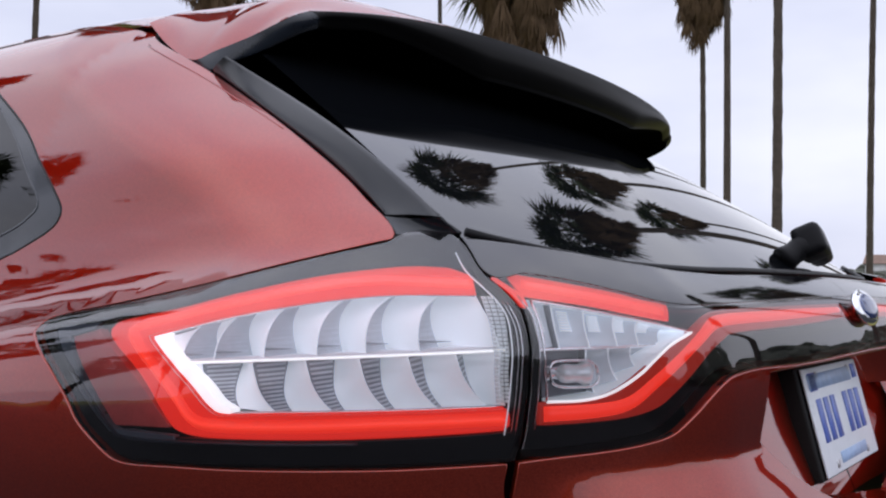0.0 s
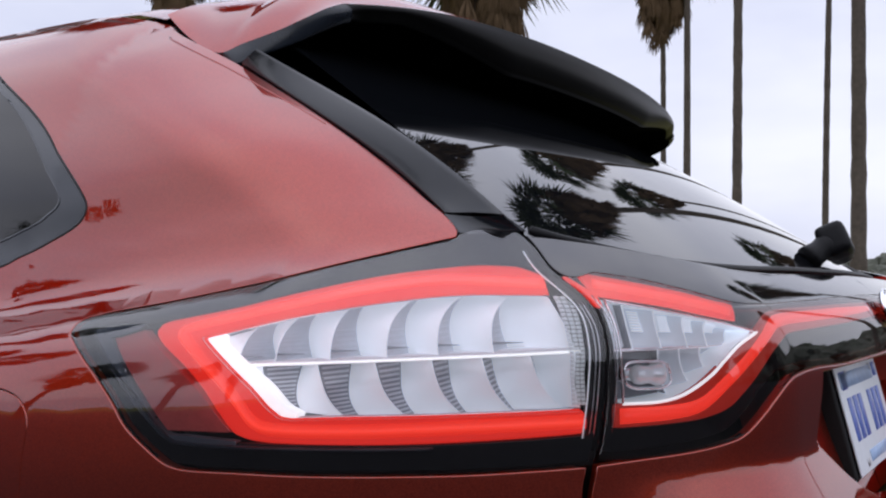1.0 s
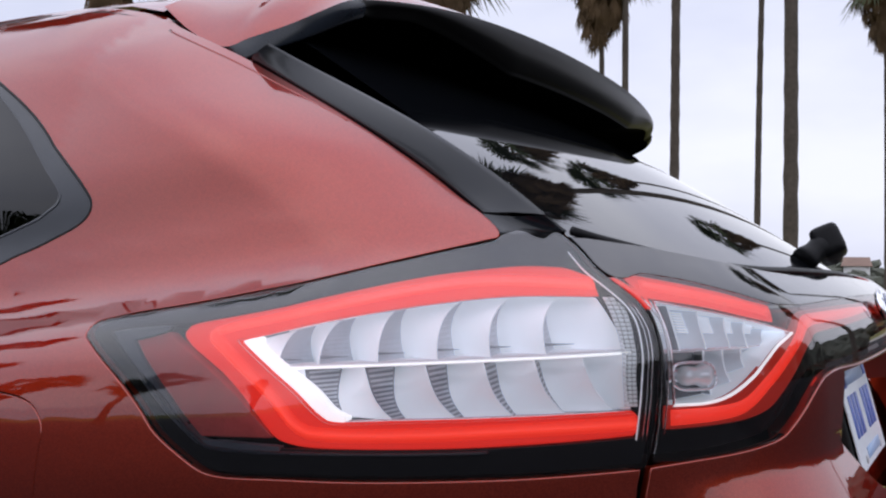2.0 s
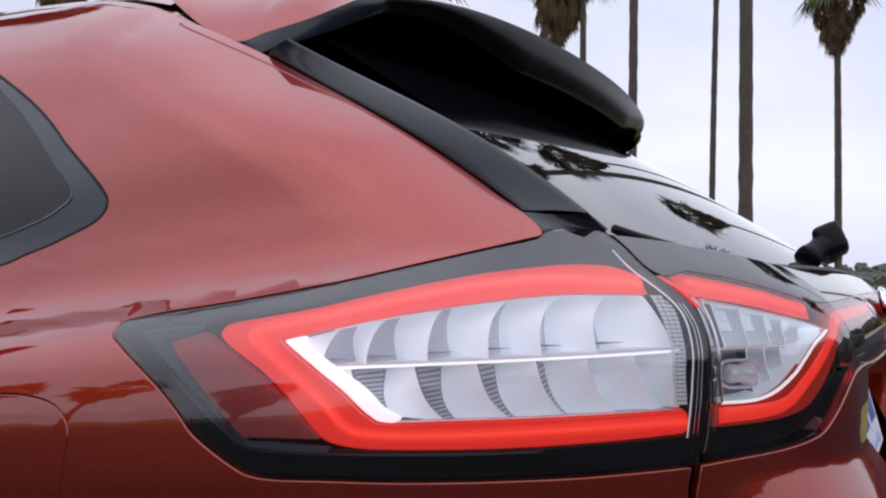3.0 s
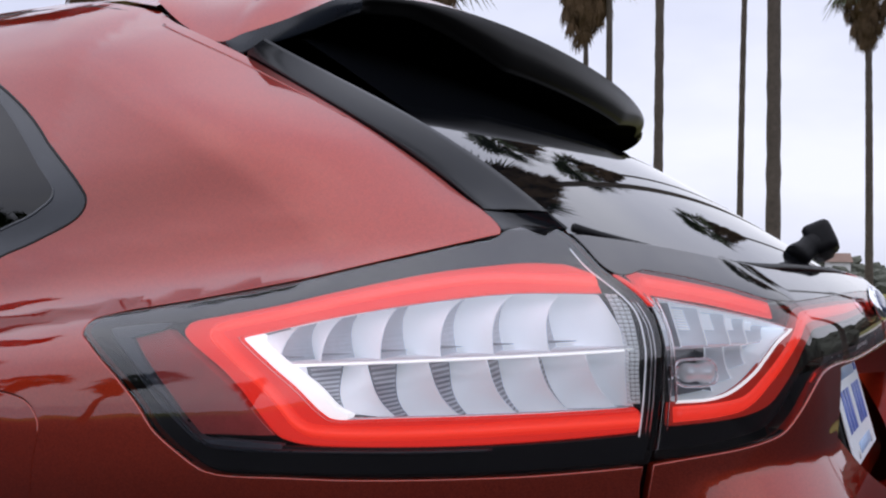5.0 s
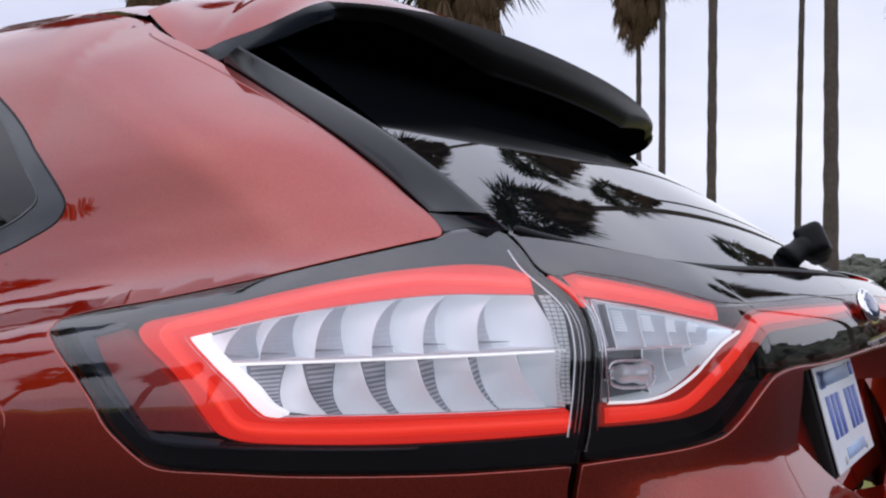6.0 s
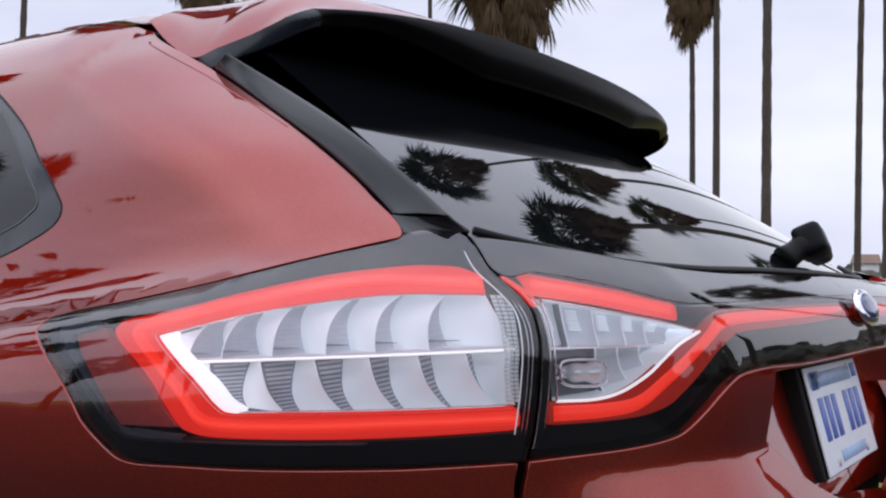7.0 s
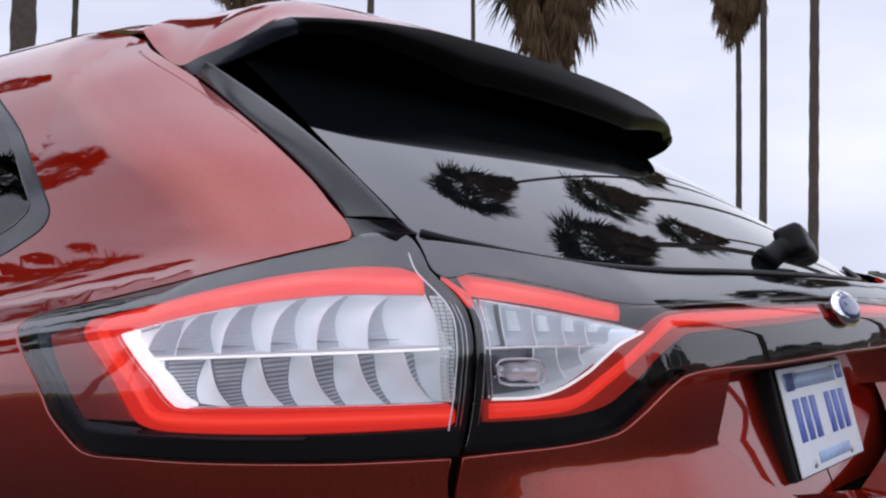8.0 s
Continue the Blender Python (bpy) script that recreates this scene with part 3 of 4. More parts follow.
def bowed(a, b, bend, n=78):
    """A curve of (q, z) from a to b with one bend."""
    a, b, c = np.array(a), np.array(b), np.array(bend)
    t = np.linspace(0, 1, n)[:, None]
    return (1 - t) ** 2 * a + 2 * t * (1 - t) * c + t * t * b


def joined(pieces):
    """Several meshes in one."""
    bm = bmesh.new()
    for one in pieces:
        me = bpy.data.meshes.new("piece")
        one.to_mesh(me)
        one.free()
        bm.from_mesh(me)
        bpy.data.meshes.remove(me)
    return bm


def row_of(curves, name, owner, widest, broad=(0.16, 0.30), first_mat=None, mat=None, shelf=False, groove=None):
    mat = mat or SILVER_GLOW
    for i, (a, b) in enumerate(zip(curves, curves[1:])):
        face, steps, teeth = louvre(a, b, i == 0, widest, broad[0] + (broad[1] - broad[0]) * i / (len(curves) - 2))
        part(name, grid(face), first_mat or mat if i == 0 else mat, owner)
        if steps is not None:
            # step wall in a darker grey: the shade between the ribs is painted
            part("ribbed_step", grid(steps), groove or RIB_SHADE, owner)
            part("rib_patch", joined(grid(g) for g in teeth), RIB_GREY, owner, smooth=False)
            part("step_edge", rod(steps[:, 0], 0.0007, 5), SILVER_GLOW, owner)
        if shelf and steps is not None:
            k = len(a) // 7
            p = a[k] + (b[k] - a[k]) * np.linspace(0.0, 0.42, 6)[:, None] + np.linspace(0, 1, 6)[:, None] * (0, -0.0012)
            part("shelf", rod(skin(p[:, 0], p[:, 1], np.linspace(0.027, 0.036, 6)), np.linspace(0.0014, 0.0003, 6), 6), RIB_SHADE, owner)


up, lo = [], []
for qb, qt in ((-0.066, -0.066), (0.000, 0.030), (0.080, 0.118), (0.180, 0.216), (0.272, 0.331), (0.350, 0.420), (0.432, 0.500), (0.556, 0.552)):
    zb, zt = np.interp(qb, *BAR), np.interp(qt, *TOP_EDGE)
    if qb == -0.066:
        up.append(bowed((0.0, zb), (-0.066, zt - 0.001), (-0.035, 1.063)))
    else:
        up.append(bowed((qb, zb), (qt, zt), (qb - 0.004, zb + 0.72 * (zt - zb))))
for qt, qb in ((0.000, 0.112), (0.053, 0.118), (0.158, 0.216), (0.252, 0.306), (0.338, 0.385), (0.412, 0.458), (0.484, 0.530), (0.556, 0.556)):
    zt, zb = np.interp(qt, *BAR), np.interp(qb, *LOW_EDGE)
    lo.append(bowed((qb, zb), (qt, zt), (qt + 0.45 * (qb - qt) - 0.012, zb + 0.35 * (zt - zb))) if qt else bowed((0.125, 1.0085), (0.0, zt), (0.075, 1.019)))
row_of(up, "louvre", lamp, "low", (0.10, 0.20), shelf=True, groove=RIB_SHADE_SOFT)
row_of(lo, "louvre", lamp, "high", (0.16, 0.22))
bar = smooth_line(list(zip(*BAR)), 0.01, metric=(0.6, 1))
ledge = [skin(bar[:, 0], bar[:, 1] + dz, d) for dz, d in ((0.0038, 0.058), (0.0028, 0.026), (0.0, 0.0225), (-0.0018, 0.026), (-0.0035, 0.058))]
part("divider", grid(ledge), WHITE, lamp, "white divider")
# glowing rod paints the highlight along the divider
part("divider_nose", rod(skin(bar[:, 0], bar[:, 1], 0.0220), 0.0012, 8), GLOW_WHITE, lamp, "divider nose with its highlight put in as glow")
rim = smooth_line(RING_IN[::-1], 0.005, metric=(0.6, 1))
wall = [skin(rim[:, 0], rim[:, 1], d) for d in (0.010, 0.03, 0.06)]
part("chamber_wall", grid(wall), WHITE, lamp, "bright inner wall")
rim_out = [(0.145, 1.0082), (0.108, 1.0142), (0.053, 1.0355), (-0.058, 1.0716), (-0.0635, 1.0752), (-0.055, 1.0772)]
rim_in = [(-0.038, 1.0772), (-0.036, 1.0725), (-0.020, 1.0655), (0.078, 1.0375), (0.124, 1.0185), (0.150, 1.0128)]
part("chamber_rim", sheet(outline(rim_out, [rim_out[-1], rim_in[0]], rim_in, [rim_in[-1], rim_out[0]]), d=0.013, step=0.006, lip=0.012, round_=0.002), GLOW_WHITE, lamp, "white rim")
top_bead = smooth_line(RING_IN[9:], 0.006, metric=(0.6, 1))
part("chamber_rim", rod(skin(top_bead[:, 0], top_bead[:, 1] - 0.002, 0.016), 0.0016, 6), CHROME, lamp)
low_bead = smooth_line(RING_IN[:4], 0.006, metric=(0.6, 1))
part("chamber_rim", rod(skin(low_bead[:, 0], low_bead[:, 1] + 0.0018, 0.016), 0.0016, 6), CHROME, lamp)


def crystal(q0, q1, z0, z1, cols, n, d):
    """A strip of small cut prisms between two lines."""
    bm = bmesh.new()
    zs = np.linspace(z0, z1, n + 1)
    for za, zb in zip(zs, zs[1:]):
        for c in range(cols):
            qa = [np.interp(z, *q0) + (np.interp(z, *q1) - np.interp(z, *q0)) * k / cols for z in (za, zb) for k in (c, c + 1)]
            mid_q, mid_z = np.mean(qa), (za + zb) / 2
            corners = skin(mid_q + (np.array(qa) - mid_q) * 0.90, mid_z + (np.array([za, za, zb, zb]) - mid_z) * 0.86, d + 0.004)
            tip = skin(mid_q, mid_z, d)
            v = [bm.verts.new(p) for p in (*corners, tip)]
            for i, j in ((0, 1), (1, 3), (3, 2), (2, 0)):
                bm.faces.new((v[i], v[j], v[4]))
    return bm


part("prism_strip", crystal(([1.027, 1.056, 1.085, 1.125], [0.537, 0.537, 0.541, 0.554]), ([1.027, 1.056, 1.085, 1.125], [0.558, 0.559, 0.566, 0.586]), 1.027, 1.124, 3, 26, 0.012), CRYSTAL, lamp, "cut clear prism strip", smooth=False)
# the first line glows weakly, its chrome glint put in as emission
for dq, width, mat in ((-0.013, 0.0008, SILVER_GLOW), (-0.004, 0.0004, CHROME), (0.002, 0.0005, CHROME)):
    part("chrome_line", strip([(seam(z) - 0.012 + dq * (1.25 if z > 1.12 else 1), z) for z in ((1.000, 1.02, 1.05, 1.08, 1.11, 1.13, 1.15, 1.165) if mat is SILVER_GLOW else (1.000, 1.02, 1.05, 1.08, 1.10, 1.12))], width, 0.0038), mat, lamp)

# ---- inner tail lamp on the liftgate, running into the light bar ----
tail_low = [(0.568, 0.9785), (0.621, 0.982), (0.710, 0.986), (0.777, 0.991), (0.815, 0.997), (0.862, 1.013), (0.910, 1.030), (0.955, 1.042), (1.0, 1.0475), (1.115, 1.050), (1.30, 1.0475), (1.55, 1.048), middle(1.050)]
GLASS_LOW = [(0.524, 1.1855), (0.605, 1.1795), (0.70, 1.1740), (0.790, 1.1685), (0.87, 1.1635), (0.96, 1.159), (1.06, 1.1555), (1.25, 1.1535), (1.5, 1.1555), middle(1.157)]
tail_lamp = new("liftgate_lamp")
tail_lamp.parent = car
tagged(tail_lamp, "lit liftgate lamp with a red light bar")
# gloss band under the window
BAND_LOW = [(0.640, 1.1475), (0.718, 1.1415), (0.800, 1.131), (0.87, 1.1215), (0.95, 1.119), (1.05, 1.1195), (1.3, 1.1225), (1.6, 1.126), middle(1.128)]
mid_g, mid_b, mid_l = middle(1.154), middle(1.128), middle(1.050)
band = outline([(seam(1.180) + 0.005, 1.180)] + [(q, z - 0.0035) for q, z in GLASS_LOW[1:-1]] + [mid_g], [mid_g, mid_b], BAND_LOW[::-1], [BAND_LOW[0], (seam(1.14) + 0.008, 1.143), (seam(1.166) + 0.005, 1.166), (seam(1.180) + 0.005, 1.180)])
part("gloss_band", sheet(band, d=0.0, both=True, lip=0.006), GLOSS_BLACK, car, "gloss black band under the rear window")
lens_edge = [(seam(z) + 0.0055, z) for z in (1.141, 1.130, 1.112, 1.080, 1.040, 1.0, 0.982)]
LENS_IN = outline([(q, z - 0.0015) for q, z in BAND_LOW[:-1]] + [middle(1.1265)], [middle(1.1265), mid_l], tail_low[:0:-1] + [lens_edge[-1]], lens_edge[::-1] + [(BAND_LOW[0][0], BAND_LOW[0][1] - 0.0015)])
lens = part("lens", sheet(LENS_IN, d=0.0005, lip=0.008, round_=0.002), LENS, tail_lamp, "clear glossy lens")
lens.visible_shadow = False
UP_BAR = outline([(0.620, 1.1440), (0.703, 1.1370), (0.800, 1.1275), (0.850, 1.1205), (0.896, 1.1165)], [(0.896, 1.1165), (0.870, 1.1030)], [(0.870, 1.1030), (0.800, 1.1095), (0.727, 1.1175), (0.624, 1.1255)], [(0.624, 1.1255), (0.620, 1.1440)])
BAR_UP = [(0.600, 1.0260), (0.675, 1.0280), (0.730, 1.0380), (0.800, 1.0610), (0.855, 1.0760), (0.917, 1.0905), (1.00, 1.1040), (1.09, 1.1090), (1.30, 1.1110), (1.55, 1.1125), (1.86, 1.1135)]
BAR_LO = [(1.86, 1.0990), (1.55, 1.0935), (1.30, 1.0910), (1.08, 1.0885), (1.02, 1.0825), (0.960, 1.0720), (0.905, 1.0560), (0.840, 1.0335), (0.800, 1.0205), (0.750, 1.0135), (0.690, 1.0105), (0.598, 1.0085)]
END_BAR = outline([(0.584, 1.1405), (0.592, 1.1395), (0.616, 1.1255)], [(0.616, 1.1255), (0.612, 1.1150), (0.604, 1.1150)], [(0.604, 1.1150), (0.598, 1.1280), (0.584, 1.1405)], step=0.003)
part("guide_end", sheet(END_BAR, d=0.004, step=0.004, lip=0.004, round_=0.001), RED_GLOW, tail_lamp, "glowing red end of the light guide")
part("light_guide", sheet(UP_BAR, d=0.011, step=0.008, lip=0.004, round_=0.002), RED_GLOW, tail_lamp, "glowing red light guide")
core = smooth_line([(0.632, 1.1345), (0.715, 1.1270), (0.800, 1.1185), (0.872, 1.1105)], 0.008, metric=(0.6, 1))
part("light_core", rod(skin(core[:, 0], core[:, 1], 0.0135), 0.0062, 10), RED_CORE, tail_lamp, "red body of the light guide")
part("light_bar", sheet(outline(BAR_UP, [BAR_UP[-1], BAR_LO[0]], BAR_LO, [BAR_LO[-1], BAR_UP[0]]), d=0.011, step=0.010, lip=0.004, round_=0.002), RED_DIM, tail_lamp, "glowing red light bar across the liftgate")
core = smooth_line([(0.604, 1.0170), (0.690, 1.0190), (0.745, 1.0245), (0.800, 1.0430), (0.860, 1.0625), (0.920, 1.0800), (0.990, 1.0950), (1.06, 1.1000), (1.17, 1.1015), (1.45, 1.1035), (1.82, 1.1065)], 0.008, metric=(0.6, 1))
width = np.interp(core[:, 0], (0.60, 0.72, 0.80, 0.90, 1.02, 1.5, 1.80, 1.82), (0.0076, 0.0070, 0.0066, 0.0066, 0.0074, 0.0072, 0.005, 0.002))
part("light_core", rod(skin(core[:, 0], core[:, 1], 0.0135), width, 10, 1.0), RED_CORE, tail_lamp, "bright red light guide")
CLEAR_UP = [(0.627, 1.1205), (0.726, 1.1110), (0.853, 1.0975), (0.908, 1.0905)]
CLEAR_LO = [(0.908, 1.0905), (0.845, 1.0790), (0.800, 1.0640), (0.768, 1.0518), (0.714, 1.0360), (0.668, 1.0295), (0.608, 1.0285)]
CLEAR = outline(CLEAR_UP, CLEAR_LO, [CLEAR_LO[-1], (0.612, 1.075), CLEAR_UP[0]])
part("lamp_mask", sheet(grown(LENS_IN, -0.004), [grown(CLEAR, 0.002)], d=0.017, step=0.014, lip=0.02), MASK_BLACK, tail_lamp, "gloss black backing")
chamber = smooth_line(CLEAR_UP, 0.005, metric=(0.6, 1)), smooth_line(CLEAR_LO, 0.005, metric=(0.6, 1))
for c in chamber:
    bm = grid([skin(c[:, 0], c[:, 1], d) for d in (0.012, 0.03, 0.062)])
    # this wall glows weakly in place of caught light
    part("chamber_wall", bm, SILVER_GLOW, tail_lamp, "bright inner wall")
    part("chamber_rim", rod(skin(c[:, 0], c[:, 1], 0.009), 0.0013 if c is chamber[0] else 0.0015, 6), CHROME if c is chamber[0] else GLOW_WHITE, tail_lamp)
side_wall = smooth_line([CLEAR_LO[-1], (0.612, 1.075), CLEAR_UP[0]], 0.005, metric=(0.6, 1))
part("chamber_rim", rod(skin(side_wall[:, 0], side_wall[:, 1], 0.009), 0.0013, 6), CHROME, tail_lamp)
part("housing", sheet(grown(CLEAR, 0.01), d=0.064, step=0.02, lip=0), MATT_BLACK, tail_lamp)
IN_TOP, IN_BAR, IN_LOW = ([0.627, 0.726, 0.853, 0.908], [1.1205, 1.1110, 1.0975, 1.0905]), ([0.612, 0.697, 0.850], [1.0744, 1.0759, 1.0775]), ([0.608, 0.668, 0.714, 0.768, 0.80, 0.85], [1.0285, 1.0295, 1.036, 1.0518, 1.064, 1.0775])
up, lo = [], []
for qb, qt in ((0.613, 0.627), (0.650, 0.672), (0.703, 0.726), (0.757, 0.780), (0.802, 0.828), (0.850, 0.900)):
    up.append(bowed((qb, np.interp(qb, *IN_BAR)), (qt, np.interp(qt, *IN_TOP)), (qb, np.interp(qb, *IN_BAR) + 0.02)))
for qt, qb in ((0.613, 0.609), (0.696, 0.700), (0.738, 0.745), (0.785, 0.785), (0.848, 0.846)):
    lo.append(bowed((qb, np.interp(qb, *IN_LOW)), (qt, np.interp(qt, *IN_BAR)), ((qb + qt) / 2 - 0.012, 0.5 * (np.interp(qb, *IN_LOW) + np.interp(qt, *IN_BAR)))))
row_of(up, "louvre", tail_lamp, "high", (0.30, 0.30), None, SILVER_GLOW_DIM)
row_of(lo, "louvre", tail_lamp, "high", (0.45, 0.45), BULB_WELL, SILVER_GLOW_DIM)
for a, b in zip(up, up[1:]):
    lines = []
    for v in np.linspace(0.42, 0.88, 8):
        i = int(v * (len(a) - 1))
        p = a[i] + (b[i] - a[i]) * np.linspace(0.34, 0.72 - 0.15 * v, 5)[:, None]
        lines.append(rod(skin(p[:, 0], p[:, 1], np.linspace(0.036, 0.031, 5)), 0.0009, 5))
    part("rib_patch", joined(lines), SILVER_GLOW, tail_lamp, "ribbed patch with a weak painted glow")
bar = smooth_line(list(zip(*IN_BAR)), 0.01, metric=(0.6, 1))
part("divider", grid([skin(bar[:, 0], bar[:, 1] + dz, d) for dz, d in ((0.0032, 0.058), (0.002, 0.028), (0.0, 0.0245), (-0.0022, 0.028), (-0.0032, 0.058))]), CHROME, tail_lamp, "chrome divider")
bulb_line = skin(np.linspace(0.640, 0.700, 9), 1.0525, 0.026)
part("bulb", rod(bulb_line, [0.004, 0.0085, 0.0095, 0.0090, 0.0085, 0.0095, 0.0115, 0.0105, 0.003], 14), BULB, tail_lamp, "clear bulb")
part("bulb_socket", rod(skin(np.linspace(0.625, 0.660, 6), 1.0525, 0.034), [0.008, 0.008, 0.0065, 0.008, 0.0065, 0.006], 12), CHROME, tail_lamp, "chrome socket")
part("bulb_cap", rod(skin(np.linspace(0.676, 0.692, 4), 1.0525, 0.028), [0.007, 0.0085, 0.0085, 0.004], 12), CHROME, tail_lamp, "chrome bulb cap")
turn = np.linspace(0, 2 * math.pi, 41)
loop_q = 0.666 + 0.040 * np.sign(np.cos(turn)) * np.abs(np.cos(turn)) ** 0.5
loop_z = 1.0525 + 0.0125 * np.sign(np.sin(turn)) * np.abs(np.sin(turn)) ** 0.6
part("bulb_clip", rod(skin(loop_q, loop_z, 0.022), 0.0016, 6), CHROME, tail_lamp, "chrome loop round the bulb")
part("chrome_line", strip([(seam(z) + 0.015, z) for z in (1.005, 1.02, 1.05, 1.08, 1.105, 1.125)], 0.0009, 0.0035), CHROME, tail_lamp)

# ---- liftgate below the lamps ----
gate_low = [(q, z - 0.0035) for q, z in tail_low]
mid_t, mid_r0, mid_r1, mid_d = middle(1.0465), middle(1.0440), middle(0.838), middle(0.70)
rec_top = [mid_r0, (1.6, 1.0435), (1.30, 1.0430), (1.18, 1.0428), (1.150, 1.0425)]
rec_side = [(1.150, 1.0425), (1.138, 1.030), (1.112, 1.005), (1.092, 0.984), (1.080, 0.968)]
rec_lo = [(1.080, 0.968), (1.125, 0.946), (1.178, 0.923), (1.270, 0.897), (1.42, 0.870), mid_r1]


def gate_skin(q, z, d=0.0):
    """The liftgate's skin: below a crease it leans out into a shelf, fading towards the corner."""
    q, z, d = np.broadcast_arrays(np.asarray(q, float), np.asarray(z, float), np.asarray(d, float))
    fall = np.clip(0.9675 - z, 0, 0.16)
    fade = np.clip((q - 0.56) / 0.20, 0, 1)
    out = 0.40 * (fall - 1.6 * fall * fall) * fade * fade * (3 - 2 * fade)
    return skin(q, z, d - out)


GATE = outline([(seam(0.975) + 0.005, 0.975)] + gate_low[1:-1] + [mid_t], [mid_t, mid_r0], rec_top, rec_side, rec_lo, [mid_r1, mid_d], [mid_d, (0.543, 0.70)], [(0.543, 0.70), (seam(0.9) + 0.005, 0.90), (seam(0.975) + 0.005, 0.975)])
part("liftgate", sheet(GATE, both=True, lip=0.010, place=gate_skin), PAINT, car, "orange-red metallic liftgate with a plate recess")


def pocket_depth(z):
    return 0.042 + 0.27 * (np.asarray(z) - 0.85)


def pocket_part(name, line, way):
    """A steep side of the plate pocket, from the rim down to its back, on both halves of the gate."""
    p = resampled(np.array(line), 60)
    got = []
    for k in (0, 0.04, 0.15, 0.5, 0.9, 1.05):
        at = p + np.array(way) * k / (0.6, 1)
        r = gate_skin(*at.T, pocket_depth(at[:, 1]) * k)
        r[:, 0] = np.minimum(r[:, 0], 0)
        got.append(r)
    part(name, grid(got), PAINT, pocket)
    part(name, grid(np.array(got) * (-1, 1, 1)), PAINT, pocket)


pocket = new("plate_pocket")
pocket.parent = car
tagged(pocket, "recessed liftgate pocket behind the plate")
pocket_part("pocket_wall", rec_side, (0.150, 0.0))
pocket_part("pocket_sill", rec_lo, (0.004, 0.004))
pocket_part("pocket_roof", rec_top, (0.0, -0.002))
back = outline([(1.09, 1.046), middle(1.046)], [middle(1.046), middle(0.836)], [middle(0.836), (1.20, 0.84), (1.07, 0.94)], [(1.07, 0.94), (1.07, 1.046)], step=0.02)
part("pocket_back", sheet(back, d=0.0, step=0.02, lip=0, both=True, place=lambda q, z, d: skin(q, z, d + pocket_depth(z))), PAINT, pocket)
part("gate_liner", sheet(outline([(0.58, 0.74), middle(0.74)], [middle(0.74), middle(1.13)], [middle(1.13), (0.62, 1.13)], [(0.62, 1.13), (0.58, 0.74)], step=0.03), d=0.10, step=0.05, lip=0, both=True), MATT_BLACK, car)

# plate, tipped back on a black bracket
plate_m = Matrix.Translation((0, 0.0, 0.9485)) @ Matrix.Rotation(radians(90 - 15), 4, "X")
plate = part("number_plate", block((0.305, 0.152, 0.003), plate_m, 0.0012), PLATE, car, "white number plate with blue characters as bars")
part("plate_bracket", block((0.325, 0.160, 0.034), plate_m @ pose(0, 0, -0.021), 0.004), MATT_BLACK, car)


def on_plate(name, x, y, w, h, mat):
    return part(name, block((w, h, 0.0014), plate_m @ pose(x, y, 0.0021), 0.0004, 1), mat, plate)


for x in (-0.108, -0.072, -0.036, 0.036, 0.072, 0.108):
    on_plate("character_bar", x, 0.0, 0.024, 0.062, PLATE_BLUE)
on_plate("header_bar", -0.02, 0.056, 0.235, 0.022, PLATE_SKY)
on_plate("header_mark", -0.115, 0.056, 0.034, 0.026, PLATE_BLUE)
on_plate("sticker", 0.125, 0.058, 0.026, 0.022, PLATE_BLUE)
on_plate("footer_bar", 0.01, -0.058, 0.15, 0.016, PLATE_SKY)
for x in (-0.09, 0.09):
    for y in (-0.064, 0.064):
        on_plate("bolt", x, y, 0.011, 0.011, METAL)

# badge: chrome oval with a blue field
badge = new("badge")
badge.parent = car
bm = bmesh.new()
bmesh.ops.create_uvsphere(bm, u_segments=40, v_segments=16, radius=1)
badge_at = Matrix.Translation(Vector(skin(middle(1.110)[0], 1.110, -0.009))) @ Matrix.Rotation(radians(-22), 4, "X")
bmesh.ops.transform(bm, matrix=badge_at @ Matrix.Diagonal((0.062, 0.010, 0.029, 1)), verts=bm.verts)
part("badge_rim", bm, CHROME, badge, "chrome oval rim")
bm = bmesh.new()
bmesh.ops.create_uvsphere(bm, u_segments=40, v_segments=16, radius=1)
bmesh.ops.transform(bm, matrix=badge_at @ pose(0, -0.004, 0) @ Matrix.Diagonal((0.051, 0.0085, 0.0220, 1)), verts=bm.verts)
part("badge_field", bm, BADGE_BLUE, badge, "dark blue oval field")

# ---- rear window ----
def pane(x, z, d=0.0):
    x, z = np.broadcast_arrays(np.asarray(x, float), np.asarray(z, float))
    return np.stack([x, 0.05 + 1.47 * (z - 1.157) + 0.70 * (z - 1.157) ** 2 + 0.175 * x * x + 0.54 * d, z - 0.84 * d * 0.6], -1)


foot_line = smooth_line(GLASS_LOW, 0.01, metric=(0.6, 1))
foot_line = skin(foot_line[:, 0], foot_line[:, 1])
rows = []
for t in np.linspace(0, 1, 40):
    zc, ze = 1.1575 + t * 0.345, 1.1885 + t * 0.255
    half = 0.748 - 0.075 * t - 0.03 * t * t
    xs = np.linspace(-half, half, 61)
    low_z = np.interp(-np.abs(xs), foot_line[:, 0], foot_line[:, 2]) - 0.002
    flat = zc + (ze - zc) * (xs / half) ** 2
    fade = max(0, 1 - t / 0.3) ** 2
    rows.append(pane(xs, flat * (1 - fade) + low_z * fade))
glass = grid(rows)
part("rear_window", glass, REAR_GLASS, car, "dark glossy rear window")
part("window_seal", rod(rows[0] + (0, -0.006, 0.005), 0.0048, 8), FOOT_BLACK, car)

